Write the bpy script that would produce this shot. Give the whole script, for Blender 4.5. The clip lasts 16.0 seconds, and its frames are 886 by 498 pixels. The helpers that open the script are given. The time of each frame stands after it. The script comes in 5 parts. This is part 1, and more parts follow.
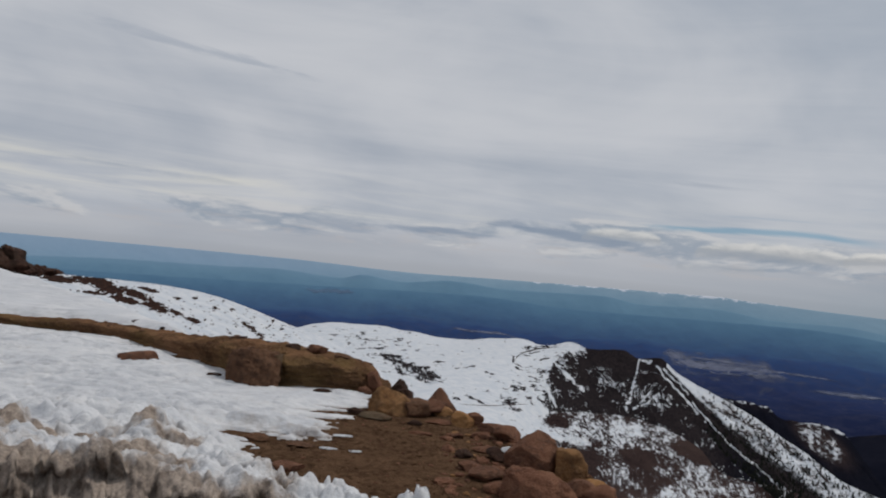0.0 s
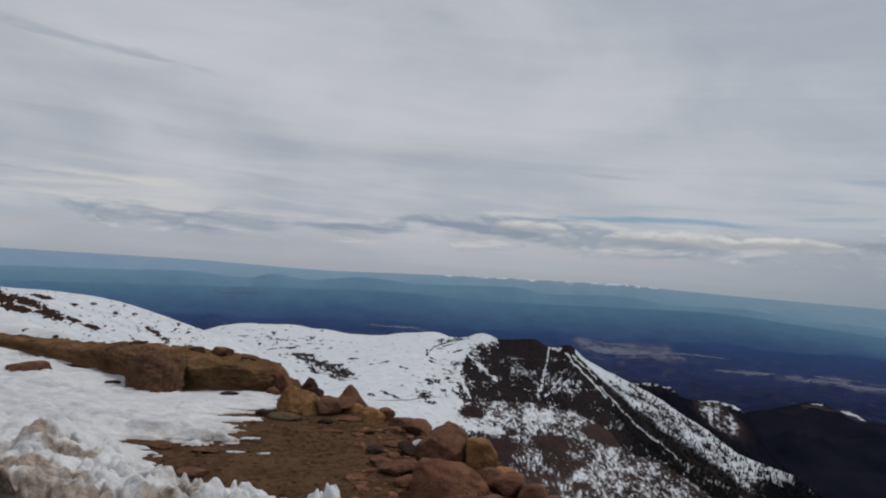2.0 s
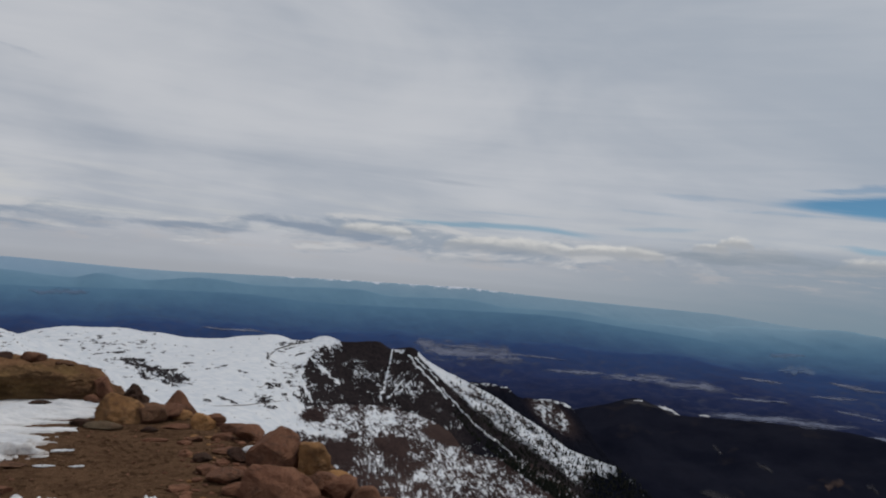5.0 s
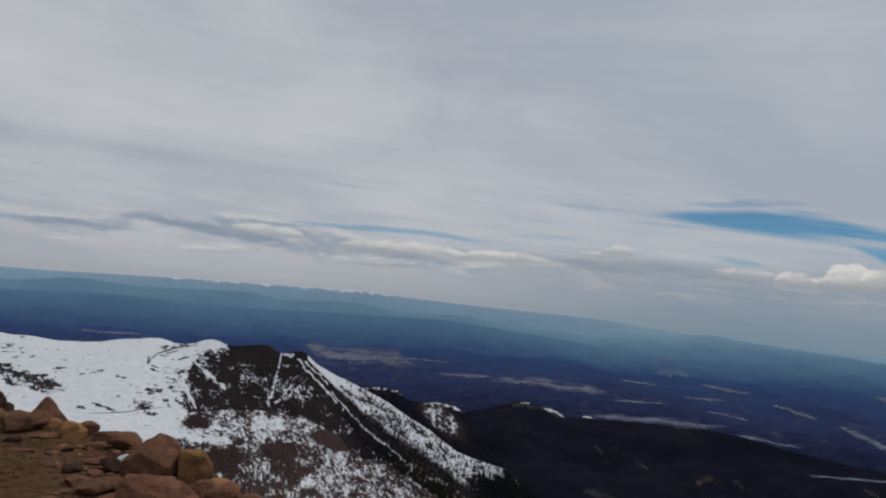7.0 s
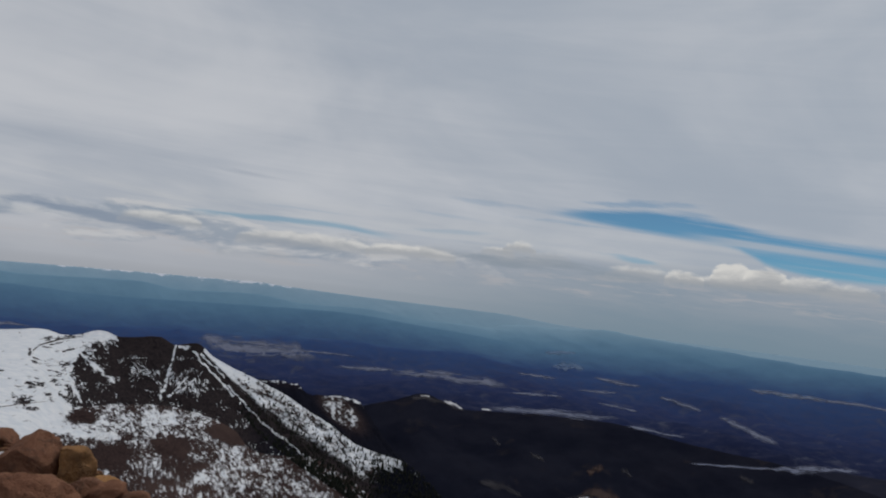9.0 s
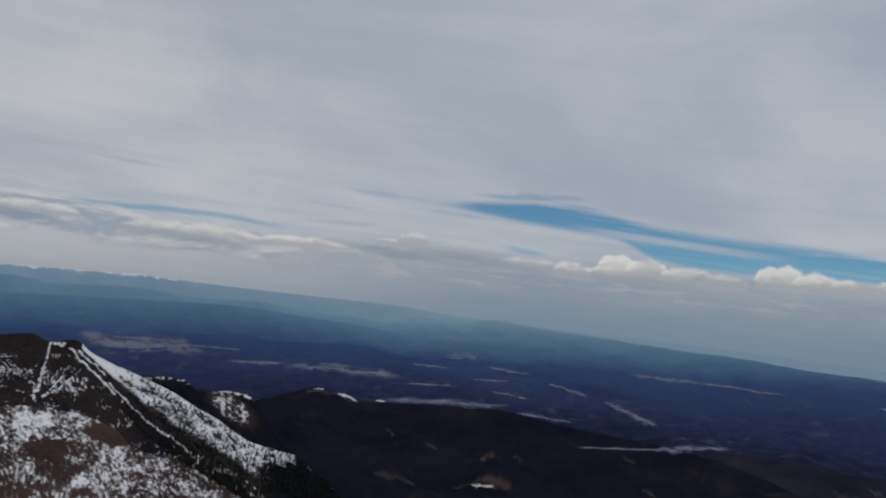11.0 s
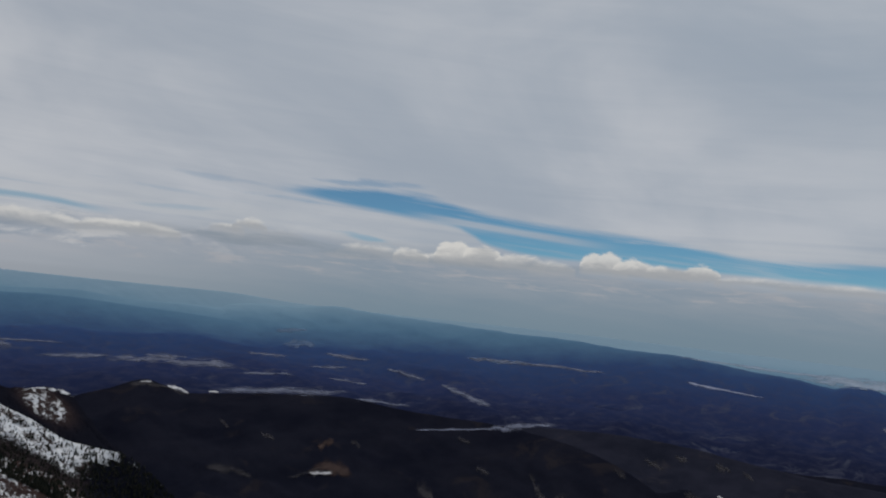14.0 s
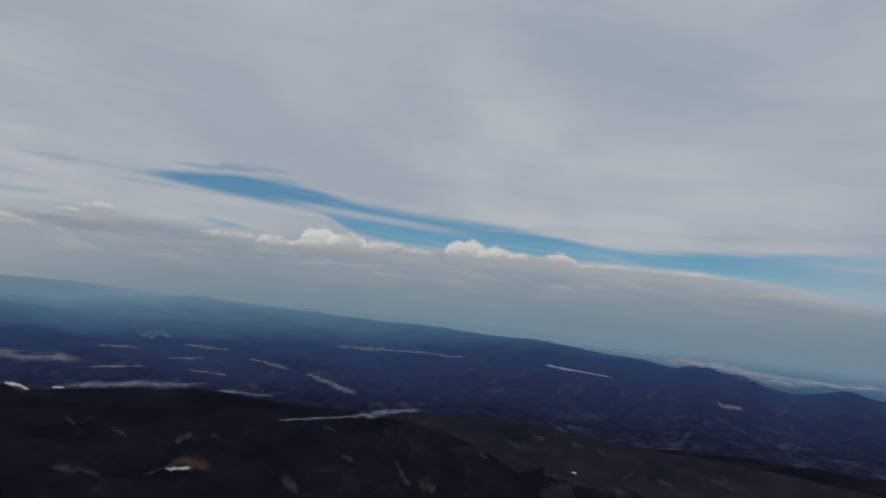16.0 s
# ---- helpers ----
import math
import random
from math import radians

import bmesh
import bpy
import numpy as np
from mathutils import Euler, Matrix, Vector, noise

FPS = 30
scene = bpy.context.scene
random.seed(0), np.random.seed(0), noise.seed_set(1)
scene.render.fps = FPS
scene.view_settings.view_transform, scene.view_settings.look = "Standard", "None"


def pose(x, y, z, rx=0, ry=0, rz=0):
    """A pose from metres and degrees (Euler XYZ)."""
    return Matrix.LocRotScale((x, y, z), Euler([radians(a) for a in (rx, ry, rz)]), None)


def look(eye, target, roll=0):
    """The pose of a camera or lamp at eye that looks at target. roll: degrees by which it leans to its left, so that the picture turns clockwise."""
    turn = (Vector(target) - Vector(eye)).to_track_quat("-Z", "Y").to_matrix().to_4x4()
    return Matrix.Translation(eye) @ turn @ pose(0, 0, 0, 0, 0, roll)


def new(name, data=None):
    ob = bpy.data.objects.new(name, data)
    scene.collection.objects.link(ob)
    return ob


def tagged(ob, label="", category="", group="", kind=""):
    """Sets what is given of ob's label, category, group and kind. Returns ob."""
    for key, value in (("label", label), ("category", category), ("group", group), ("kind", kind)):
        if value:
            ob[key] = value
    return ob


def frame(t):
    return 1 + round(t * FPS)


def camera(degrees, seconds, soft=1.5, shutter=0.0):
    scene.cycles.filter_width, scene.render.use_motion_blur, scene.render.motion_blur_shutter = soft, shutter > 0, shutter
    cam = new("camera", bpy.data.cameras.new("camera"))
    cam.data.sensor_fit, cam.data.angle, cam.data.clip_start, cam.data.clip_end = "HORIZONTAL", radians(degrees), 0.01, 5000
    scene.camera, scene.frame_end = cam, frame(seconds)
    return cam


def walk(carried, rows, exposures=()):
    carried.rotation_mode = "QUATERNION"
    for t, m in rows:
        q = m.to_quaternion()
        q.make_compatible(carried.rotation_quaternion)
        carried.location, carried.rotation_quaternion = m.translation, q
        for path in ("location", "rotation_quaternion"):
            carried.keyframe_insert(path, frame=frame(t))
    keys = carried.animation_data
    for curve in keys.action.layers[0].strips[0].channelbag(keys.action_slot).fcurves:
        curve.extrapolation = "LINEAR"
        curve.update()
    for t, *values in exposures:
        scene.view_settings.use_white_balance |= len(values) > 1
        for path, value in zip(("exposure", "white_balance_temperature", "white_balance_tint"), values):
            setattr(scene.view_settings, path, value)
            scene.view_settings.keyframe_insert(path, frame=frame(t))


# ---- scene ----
EYE = 1.65
cam = camera(60.65, 16.0, soft=2.0, shutter=0.5)
# seconds, x, y, tilt, lean, turn
ROWS = [
    (0.0, 0.000, 0.0, 90.86, -5.22, 0.01),
    (0.5, 0.009, 0.0, 90.91, -5.14, -1.74),
    (1.0, 0.018, 0.0, 90.98, -4.18, -3.16),
    (1.5, 0.032, 0.0, 90.96, -3.79, -4.90),
    (2.0, 0.045, 0.0, 90.98, -3.49, -6.72),
    (2.5, 0.057, 0.0, 90.99, -3.35, -8.65),
    (3.0, 0.069, 0.0, 91.03, -3.57, -10.75),
    (3.5, 0.080, 0.0, 91.15, -3.66, -12.56),
    (4.0, 0.092, 0.0, 91.37, -4.00, -14.35),
    (6.5, 0.115, 0.0, 92.72, -4.48, -24.69),
    (7.0, 0.118, 0.0, 92.89, -4.96, -26.57),
    (7.5, 0.121, 0.0, 93.02, -5.48, -28.66),
    (8.0, 0.124, 0.0, 93.12, -5.70, -30.56),
    (8.5, 0.127, 0.0, 93.18, -5.66, -32.26),
    (9.0, 0.130, 0.0, 93.07, -5.83, -33.92),
    (11.5, 0.151, 0.0, 93.25, -5.27, -44.30),
    (12.0, 0.155, 0.0, 93.24, -5.16, -46.78),
    (12.5, 0.158, 0.0, 93.24, -5.02, -49.07),
    (13.0, 0.161, 0.0, 93.22, -5.04, -50.78),
    (13.5, 0.164, 0.0, 93.24, -5.06, -52.39),
    (14.0, 0.167, 0.0, 93.27, -5.05, -54.07),
    (14.5, 0.171, 0.0, 93.31, -5.26, -56.17),
    (15.0, 0.174, 0.0, 93.31, -5.06, -58.96),
    (15.5, 0.177, 0.0, 93.28, -5.19, -61.77),
    (16.0, 0.180, 0.0, 93.17, -4.69, -64.22),
]
walk(cam, [(t, pose(x, y, EYE, rx, ry, rz)) for t, x, y, rx, ry, rz in ROWS], exposures=((0.0, 0.0), (7.0, -0.05), (16.0, -0.12)))

# ---------------------------------------------------------------- sky and sun


class Nodes:
    """Short-hand for building a node tree."""

    def __init__(self, tree):
        self.tree = tree
        tree.nodes.clear()

    def add(self, kind, ins=None):
        n = self.tree.nodes.new(kind)
        for k, v in (ins or {}).items():
            self.set(n.inputs[k], v)
        return n

    def set(self, socket, v):
        if isinstance(v, bpy.types.NodeSocket):
            self.tree.links.new(v, socket)
        elif isinstance(v, (tuple, list)) and len(v) == 3 and socket.type == "RGBA":
            socket.default_value = (*v, 1)
        else:
            socket.default_value = v

    def math(self, op, a, b=0.0, c=0.0):
        n = self.add("ShaderNodeMath", {0: a, 1: b, 2: c})
        n.operation = op
        return n.outputs[0]

    def step(self, v, lo, hi, a=0.0, b=1.0):
        n = self.add("ShaderNodeMapRange", {0: v, 1: lo, 2: hi, 3: a, 4: b})
        n.interpolation_type = "SMOOTHSTEP"
        return n.outputs[0]

    def ramp(self, v, lo, hi, a=0.0, b=1.0):
        return self.add("ShaderNodeMapRange", {0: v, 1: lo, 2: hi, 3: a, 4: b}).outputs[0]

    def mix(self, f, a, b, blend="MIX"):
        n = self.add("ShaderNodeMix")
        n.data_type, n.blend_type = "RGBA", blend
        self.set(n.inputs[0], f), self.set(n.inputs[6], a), self.set(n.inputs[7], b)
        return n.outputs[2]

    def layer(self, name):
        n = self.add("ShaderNodeAttribute")
        n.attribute_name = name
        return n.outputs["Fac"]

    def vec(self, x, y, z=0.0):
        return self.add("ShaderNodeCombineXYZ", {0: x, 1: y, 2: z}).outputs[0]

    def noise(self, v, scale, detail=4.0, rough=0.55, warp=0.0):
        return self.add("ShaderNodeTexNoise", {"Vector": v, "Scale": scale, "Detail": detail, "Roughness": rough, "Distortion": warp}).outputs[0]


SUN_UP, SUN_TURN = 58.0, 72.0      # degrees above the horizon, degrees clockwise from ahead

world = bpy.data.worlds.new("world")
scene.world = world
world.use_nodes = True
N = Nodes(world.node_tree)
sky = N.add("ShaderNodeTexSky")
sky.sky_type, sky.sun_disc, sky.sun_elevation, sky.sun_rotation, sky.altitude = "NISHITA", False, radians(SUN_UP), radians(SUN_TURN), 4300
way = N.add("ShaderNodeTexCoord").outputs["Generated"]
sx, sy, sz = N.add("ShaderNodeSeparateXYZ", {0: way}).outputs
az = N.math("MULTIPLY", N.math("ARCTAN2", sx, sy), 57.2958)
el = N.math("MULTIPLY", N.math("ARCSINE", sz), 57.2958)
# high sheet of cloud, seen from below: broad soft patches, streaky towards the horizon
high = N.math("ADD", N.math("MAXIMUM", sz, 0.0), 0.16)
u, v = N.math("DIVIDE", sx, high), N.math("DIVIDE", sy, high)
broad = N.noise(N.vec(N.math("MULTIPLY", u, 0.8), v, 3.1), 0.8, 4, 0.48, 0.4)
soft = N.noise(N.vec(N.math("MULTIPLY", az, 0.035), N.math("MULTIPLY", el, 0.075), 9.3), 1.0, 5, 0.55, 0.6)
fine = N.noise(N.vec(N.math("MULTIPLY", az, 0.045), N.math("MULTIPLY", N.math("ADD", el, N.math("MULTIPLY", az, 0.03)), 0.55), 7.7), 1.0, 6, 0.6, 0.6)
low = N.step(el, 14, 5, 0.12, 0.30)
shade = N.math("ADD", N.math("MULTIPLY", broad, 0.45), N.math("ADD", N.math("MULTIPLY", soft, 0.55), N.math("MULTIPLY", N.math("SUBTRACT", fine, 0.5), low)))
turn = N.step(az, -25, 75)
cloud = N.mix(N.step(shade, 0.33, 0.65), N.mix(turn, (0.355, 0.390, 0.450), (0.355, 0.405, 0.475)), N.mix(turn, (0.53, 0.545, 0.58), (0.515, 0.54, 0.585)))
cloud = N.mix(N.step(az, 62, 96, 0.0, 0.5), cloud, N.mix(N.step(shade, 0.34, 0.64), (0.275, 0.345, 0.43), (0.385, 0.435, 0.50)))
# thin bright veil low over the horizon on the cloudy side, with a faint warm tone
veil = N.math("MULTIPLY", N.step(el, 1.8, 3.2), N.step(el, 6.5, 4.0))
veil = N.math("MULTIPLY", veil, N.step(az, 30, -25, 0.20, 0.95))
cloud = N.mix(N.math("MULTIPLY", veil, N.step(fine, 0.35, 0.65)), cloud, (0.60, 0.595, 0.56))

billow = N.math("SUBTRACT", N.noise(N.vec(N.math("MULTIPLY", az, 0.60), N.math("MULTIPLY", el, 1.2), 1.7), 1.0, 6, 0.62, 0.4), 0.5)
wisp = N.math("SUBTRACT", N.noise(N.vec(N.math("MULTIPLY", az, 0.16), N.math("MULTIPLY", N.math("ADD", el, N.math("MULTIPLY", az, 0.05)), 1.1), 5.5), 1.0, 6, 0.62, 0.6), 0.5)
streaky = N.math("SUBTRACT", N.noise(N.vec(N.math("MULTIPLY", az, 0.10), N.math("MULTIPLY", N.math("ADD", el, N.math("MULTIPLY", az, 0.085)), 1.9), 2.2), 1.0, 6, 0.62, 0.5), 0.5)


def along(pts, lo=-2.0, hi=10.0):
    """A height in degrees that follows a line of (angle, height)."""
    n = N.add("ShaderNodeFloatCurve", {"Value": N.ramp(az, -40, 110)})
    line = n.mapping.curves[0]
    while len(line.points) < len(pts):
        line.points.new(0.5, 0.5)
    for p, (a, h) in zip(line.points, pts):
        p.location = ((a + 40) / 150, (h - lo) / (hi - lo))
    n.mapping.update()
    return N.ramp(n.outputs[0], 0, 1, lo, hi)


def smudge(a0, e0, wide, tall, slope, edge=1.7):
    """A soft torn patch of cloud, 1 in its middle."""
    p = N.math("DIVIDE", N.math("SUBTRACT", az, a0), wide)
    q = N.math("DIVIDE", N.math("SUBTRACT", N.math("SUBTRACT", el, e0), N.math("MULTIPLY", N.math("SUBTRACT", az, a0), slope)), tall)
    far = N.math("SQRT", N.math("ADD", N.math("MULTIPLY", p, p), N.math("MULTIPLY", q, q)))
    return N.step(N.math("ADD", far, N.math("MULTIPLY", wisp, edge * 2.0)), 1.25, 0.25)


# blue openings: the long wedge, the narrow slit, a few thin wisps
top_edge = along([(-40, -1.5), (38.56, 6), (40.27, 6.73), (42.08, 6.79), (45.09, 6.94), (48.1, 7.16), (51.11, 7.18), (53.61, 6.77), (56.62, 6.09), (60.13, 5.65), (64.64, 5.32), (68.66, 5.08), (72.97, 4.59), (76.18, 4.1), (81.19, 4.03), (85.19, 4.15), (90.2, 4.45), (95.2, 4.6), (110, 4.4)])
low_edge = along([(-40, -1.0), (38.56, 6.75), (41.57, 6.51), (44.09, 6.24), (47.7, 5.79), (51.11, 5.51), (54.11, 5.22), (55.62, 4.68), (57.62, 3.84), (62.14, 3.31), (68.16, 3.33), (73.17, 3.14), (78.68, 3.01), (83.69, 2.79), (88.2, 2.4), (93.2, 1.5), (110, 0.5)])
gap = N.math("MULTIPLY", N.step(N.math("SUBTRACT", top_edge, N.math("ADD", el, N.math("MULTIPLY", streaky, 0.8))), -0.35, 0.30), N.step(N.math("SUBTRACT", N.math("ADD", el, N.math("MULTIPLY", streaky, 0.6)), low_edge), -0.30, 0.20))
gap = N.math("MULTIPLY", gap, N.math("MULTIPLY", N.step(az, 39.0, 45.0), N.step(az, 82, 100, 1.0, 0.25)))
gap = N.math("MULTIPLY", gap, N.step(streaky, -0.02, 0.22, 1.0, 0.60))
pale_strand = N.math("ABSOLUTE", N.math("SUBTRACT", el, N.math("SUBTRACT", 5.25, N.math("MULTIPLY", N.math("SUBTRACT", az, 56), 0.085))))
pale_strand = N.math("MULTIPLY", N.step(N.math("ADD", pale_strand, N.math("MULTIPLY", streaky, 0.5)), 0.42, 0.08), N.math("MULTIPLY", N.step(az, 50, 55), N.step(az, 68, 61)))
gap = N.math("MULTIPLY", gap, N.math("SUBTRACT", 1.0, N.math("MULTIPLY", pale_strand, 0.75)))
slit_line = along([(-40, 3.6), (10, 3.55), (14, 3.68), (18, 3.82), (22, 3.97), (25.2, 3.98), (28.71, 3.66), (33.03, 3.29), (110, 3.0)])
slit = N.math("ADD", N.math("ABSOLUTE", N.math("SUBTRACT", el, slit_line)), N.math("MULTIPLY", streaky, 0.5))
slit = N.math("MULTIPLY", N.step(slit, 0.34, 0.06), N.math("MULTIPLY", N.step(az, 11, 18), N.step(az, 31, 26.5)))
gap = N.math("MAXIMUM", gap, N.math("MULTIPLY", slit, 0.62))
for a0, e0, wide, tall, slope, much in ((47.9, 7.66, 4.2, 0.30, 0.035, 0.50), (48.1, 3.49, 2.6, 0.26, -0.10, 0.55), (35.55, 6.89, 4.0, 0.22, -0.03, 0.22), (43.08, 5.86, 4.0, 0.20, -0.05, 0.35), (33.54, 5.59, 5.0, 0.18, -0.06, 0.18), (23.5, 4.9, 5.0, 0.14, -0.03, 0.20), (34.04, 4.44, 3.5, 0.18, 0.05, 0.22)):
    gap = N.math("MAXIMUM", gap, N.math("MULTIPLY", smudge(a0, e0, wide, tall, slope), much))

# grey air under the low clouds, deepening towards the horizon
air = N.mix(N.step(az, 12, 54), N.mix(N.step(el, -1.4, 2.2), (0.345, 0.365, 0.402), (0.405, 0.417, 0.455)), N.mix(N.step(el, -2.4, 2.8), (0.165, 0.240, 0.300), N.mix(N.step(wisp, -0.15, 0.15), (0.255, 0.308, 0.372), (0.308, 0.343, 0.395))))
under_line = along([(-40, 1.6), (-10, 1.9), (5, 2.3), (20, 2.6), (35.04, 3.29), (45.09, 3.32), (54.11, 3.17), (63.14, 2.86), (75.18, 2.64), (85.19, 2.3), (93.2, 1.4), (110, 0.2)])
depth_in = N.math("SUBTRACT", N.math("ADD", under_line, N.math("MULTIPLY", wisp, 1.2)), el)
veiled = N.math("MULTIPLY", N.step(depth_in, -0.7, 1.1), N.math("MAXIMUM", N.step(az, 5, 45, 0.62, 0.93), N.step(el, 1.0, -0.8, 0.0, 0.93)))
cloud = N.mix(veiled, cloud, air)
gap = N.math("MULTIPLY", gap, N.math("SUBTRACT", 1.0, N.step(depth_in, -0.25, 0.45)))
# a bank of flat low cloud on the cloudy side, its tops lit


def bank_of_cloud(lift):
    return N.noise(N.vec(N.math("MULTIPLY", az, 0.135), N.math("MULTIPLY", N.math("ADD", el, lift), 0.50), 6.4), 1.0, 7, 0.6, 0.35)


here, above = bank_of_cloud(0.0), bank_of_cloud(0.5)
dens = N.math("ADD", here, N.math("MULTIPLY", N.math("POWER", N.math("ABSOLUTE", N.math("SUBTRACT", el, 2.2)), 2.0), -0.075))
bank_body = N.math("MULTIPLY", N.step(dens, 0.40, 0.52, 0.0, 0.80), N.step(az, 46, 26))
cloud = N.mix(bank_body, cloud, N.mix(N.step(N.math("SUBTRACT", here, above), -0.07, 0.13), (0.265, 0.315, 0.385), (0.53, 0.535, 0.55)))
gap = N.math("MULTIPLY", gap, N.math("SUBTRACT", 1.0, bank_body))
# dim undersides and loose grey rags
for a0, e0, wide, tall, slope, much in ((-9.0, 1.9, 4.5, 0.75, 0.0, 0.55), (-1.0, 2.2, 4.6, 0.32, 0.01, 0.85), (4.4, 3.2, 1.8, 0.40, 0.10, 0.75), (9.8, 2.55, 4.6, 0.34, -0.09, 0.9), (-13.0, 2.35, 3.0, 0.22, 0.0, 0.4), (22.5, 2.15, 5.4, 0.36, 0.02, 0.7), (38.86, 2.65, 5.5, 0.45, 0.02, 0.7),
                                        (47.6, 2.24, 3.0, 0.25, 0.0, 0.4), (55.62, 2.38, 4.2, 0.34, 0.0, 0.75), (61.63, 2.41, 3.0, 0.25, 0.0, 0.4), (68.16, 2.58, 5.2, 0.22, -0.02, 0.55), (80.19, 2.42, 6.0, 0.20, -0.04, 0.35), (-24.0, 4.6, 6.0, 0.25, -0.05, 0.35), (18.5, 7.0, 4.5, 0.25, -0.04, 0.3), (-19.0, 13.3, 6.0, 0.40, -0.12, 0.4)):
    cloud = N.mix(N.math("MULTIPLY", smudge(a0, e0, wide, tall, slope), much), cloud, N.mix(N.step(az, 10, 45), (0.235, 0.285, 0.365), (0.250, 0.290, 0.335)))
# rows of low cumulus, lobe by lobe: lit tops over grey bases
LOBES = ((57.12, 2.44, 6.8, 0.60, 0.75), (69.16, 2.63, 5.0, 0.60, 0.9), (13.0, 2.9, 2.9, 0.72, 0.75), (23.2, 2.45, 5.0, 0.85, 0.78), (31.23, 2.5, 3.5, 0.66, 0.95), (33.23, 3.09, 1.4, 0.35, 0.35), (37.76, 3.3, 1.3, 0.42, 0.85), (39.36, 3.55, 1.3, 0.70, 0.95), (41.67, 3.21, 1.6, 0.50, 0.30), (48.1, 2.59, 2.4, 0.58, 0.75), (46.59, 2.13, 1.8, 0.30, 0.5),
         (51.41, 2.41, 1.4, 0.78, 0.95), (54.72, 2.63, 1.6, 1.35, 1.0), (56.82, 2.69, 1.5, 1.30, 1.0), (59.63, 2.6, 2.0, 0.88, 0.85), (62.04, 2.46, 1.8, 0.66, 0.75), (65.85, 2.72, 1.8, 1.30, 1.0), (68.06, 2.73, 1.6, 0.98, 1.0), (70.46, 2.73, 1.7, 0.72, 0.95), (72.67, 2.74, 1.4, 0.90, 1.0),
         (76.58, 2.5, 3.0, 0.42, 0.8), (81.19, 2.38, 3.6, 0.52, 0.75), (90.2, 1.6, 3.0, 0.3, 0.4), (20.0, 1.4, 3.0, 0.25, 0.3))
puff = 0.0
for c_az, base, wide, tall, bright in LOBES:
    q = N.math("DIVIDE", N.math("SUBTRACT", az, c_az), wide)
    dome = N.math("MULTIPLY", N.math("SQRT", N.math("MAXIMUM", N.math("SUBTRACT", 1.0, N.math("MULTIPLY", q, q)), 0.0)), tall)
    rise = N.math("SUBTRACT", el, base)
    over = N.math("SUBTRACT", N.math("ADD", dome, N.math("ADD", N.math("MULTIPLY", billow, 1.0 * tall + 0.2), N.math("MULTIPLY", wisp, 0.5))), rise)
    body = N.math("MULTIPLY", N.step(over, -0.04, 0.32 + 0.25 * (1 - bright)), N.step(N.math("ADD", rise, N.math("MULTIPLY", wisp, 1.4)), -0.75, 0.35))
    body = N.math("MULTIPLY", body, N.step(dome, 0.0, 0.35 * tall, 0.0, 0.55 + 0.40 * bright))
    f = N.math("ADD", N.math("DIVIDE", rise, N.math("MAXIMUM", dome, 0.25 * tall)), N.math("ADD", N.math("MULTIPLY", billow, 1.3), N.math("MULTIPLY", wisp, 0.7)))
    under = tuple(a + (b - a) * bright for a, b in zip((0.325, 0.352, 0.388), (0.375, 0.388, 0.405)))
    crown = tuple(a + (b - a) * bright for a, b in zip((0.46, 0.475, 0.50), (0.66, 0.65, 0.625)))
    cloud = N.mix(body, cloud, N.mix(N.step(f, -0.05, 0.90), under, crown))
    puff = N.math("MAXIMUM", puff, body)
# scraps of cloud below the row
bits = N.noise(N.vec(N.math("MULTIPLY", az, 0.30), N.math("MULTIPLY", el, 1.9), 8.8), 1.0, 5, 0.6, 0.4)
bits = N.math("MULTIPLY", N.step(bits, 0.50, 0.68, 0.0, 0.45), N.math("MULTIPLY", N.step(el, 0.2, 1.0), N.step(el, 2.5, 1.6)))
cloud = N.mix(bits, cloud, (0.44, 0.425, 0.435))
gap = N.math("MULTIPLY", gap, N.math("SUBTRACT", 1.0, puff))
blue = N.add("ShaderNodeBackground", {"Color": N.mix(1.0, sky.outputs[0], (0.46, 0.83, 0.93), "MULTIPLY"), "Strength": 0.058})
grey = N.add("ShaderNodeBackground", {"Color": cloud, "Strength": 1.0})
both = N.add("ShaderNodeMixShader", {0: N.math("MULTIPLY", gap, 0.93), 1: grey.outputs[0], 2: blue.outputs[0]})
N.add("ShaderNodeOutputWorld", {0: both.outputs[0]})

sun = new("sun", bpy.data.lights.new("sun", "SUN"))
sun.data.energy, sun.data.angle, sun.data.color = 1.5, radians(9), (1.0, 0.95, 0.88)
a, e = radians(SUN_TURN), radians(SUN_UP)
sun.matrix_world = look((0, 0, 60), Vector((0, 0, 60)) - Vector((math.sin(a) * math.cos(e), math.cos(a) * math.cos(e), math.sin(e))))

# ---------------------------------------------------------------- materials


def material(name, rough=0.9, gloss=0.0):
    m = bpy.data.materials.new(name)
    m.use_nodes = True
    n = Nodes(m.node_tree)
    n.bsdf = n.add("ShaderNodeBsdfPrincipled", {"Roughness": rough, "Specular IOR Level": gloss})
    n.add("ShaderNodeOutputMaterial", {0: n.bsdf.outputs[0]})
    n.at = n.add("ShaderNodeTexCoord").outputs["Object"]
    return m, n


def bump(n, height, strength, distance):
    n.set(n.bsdf.inputs["Normal"], n.add("ShaderNodeBump", {"Height": height, "Strength": strength, "Distance": distance}).outputs[0])


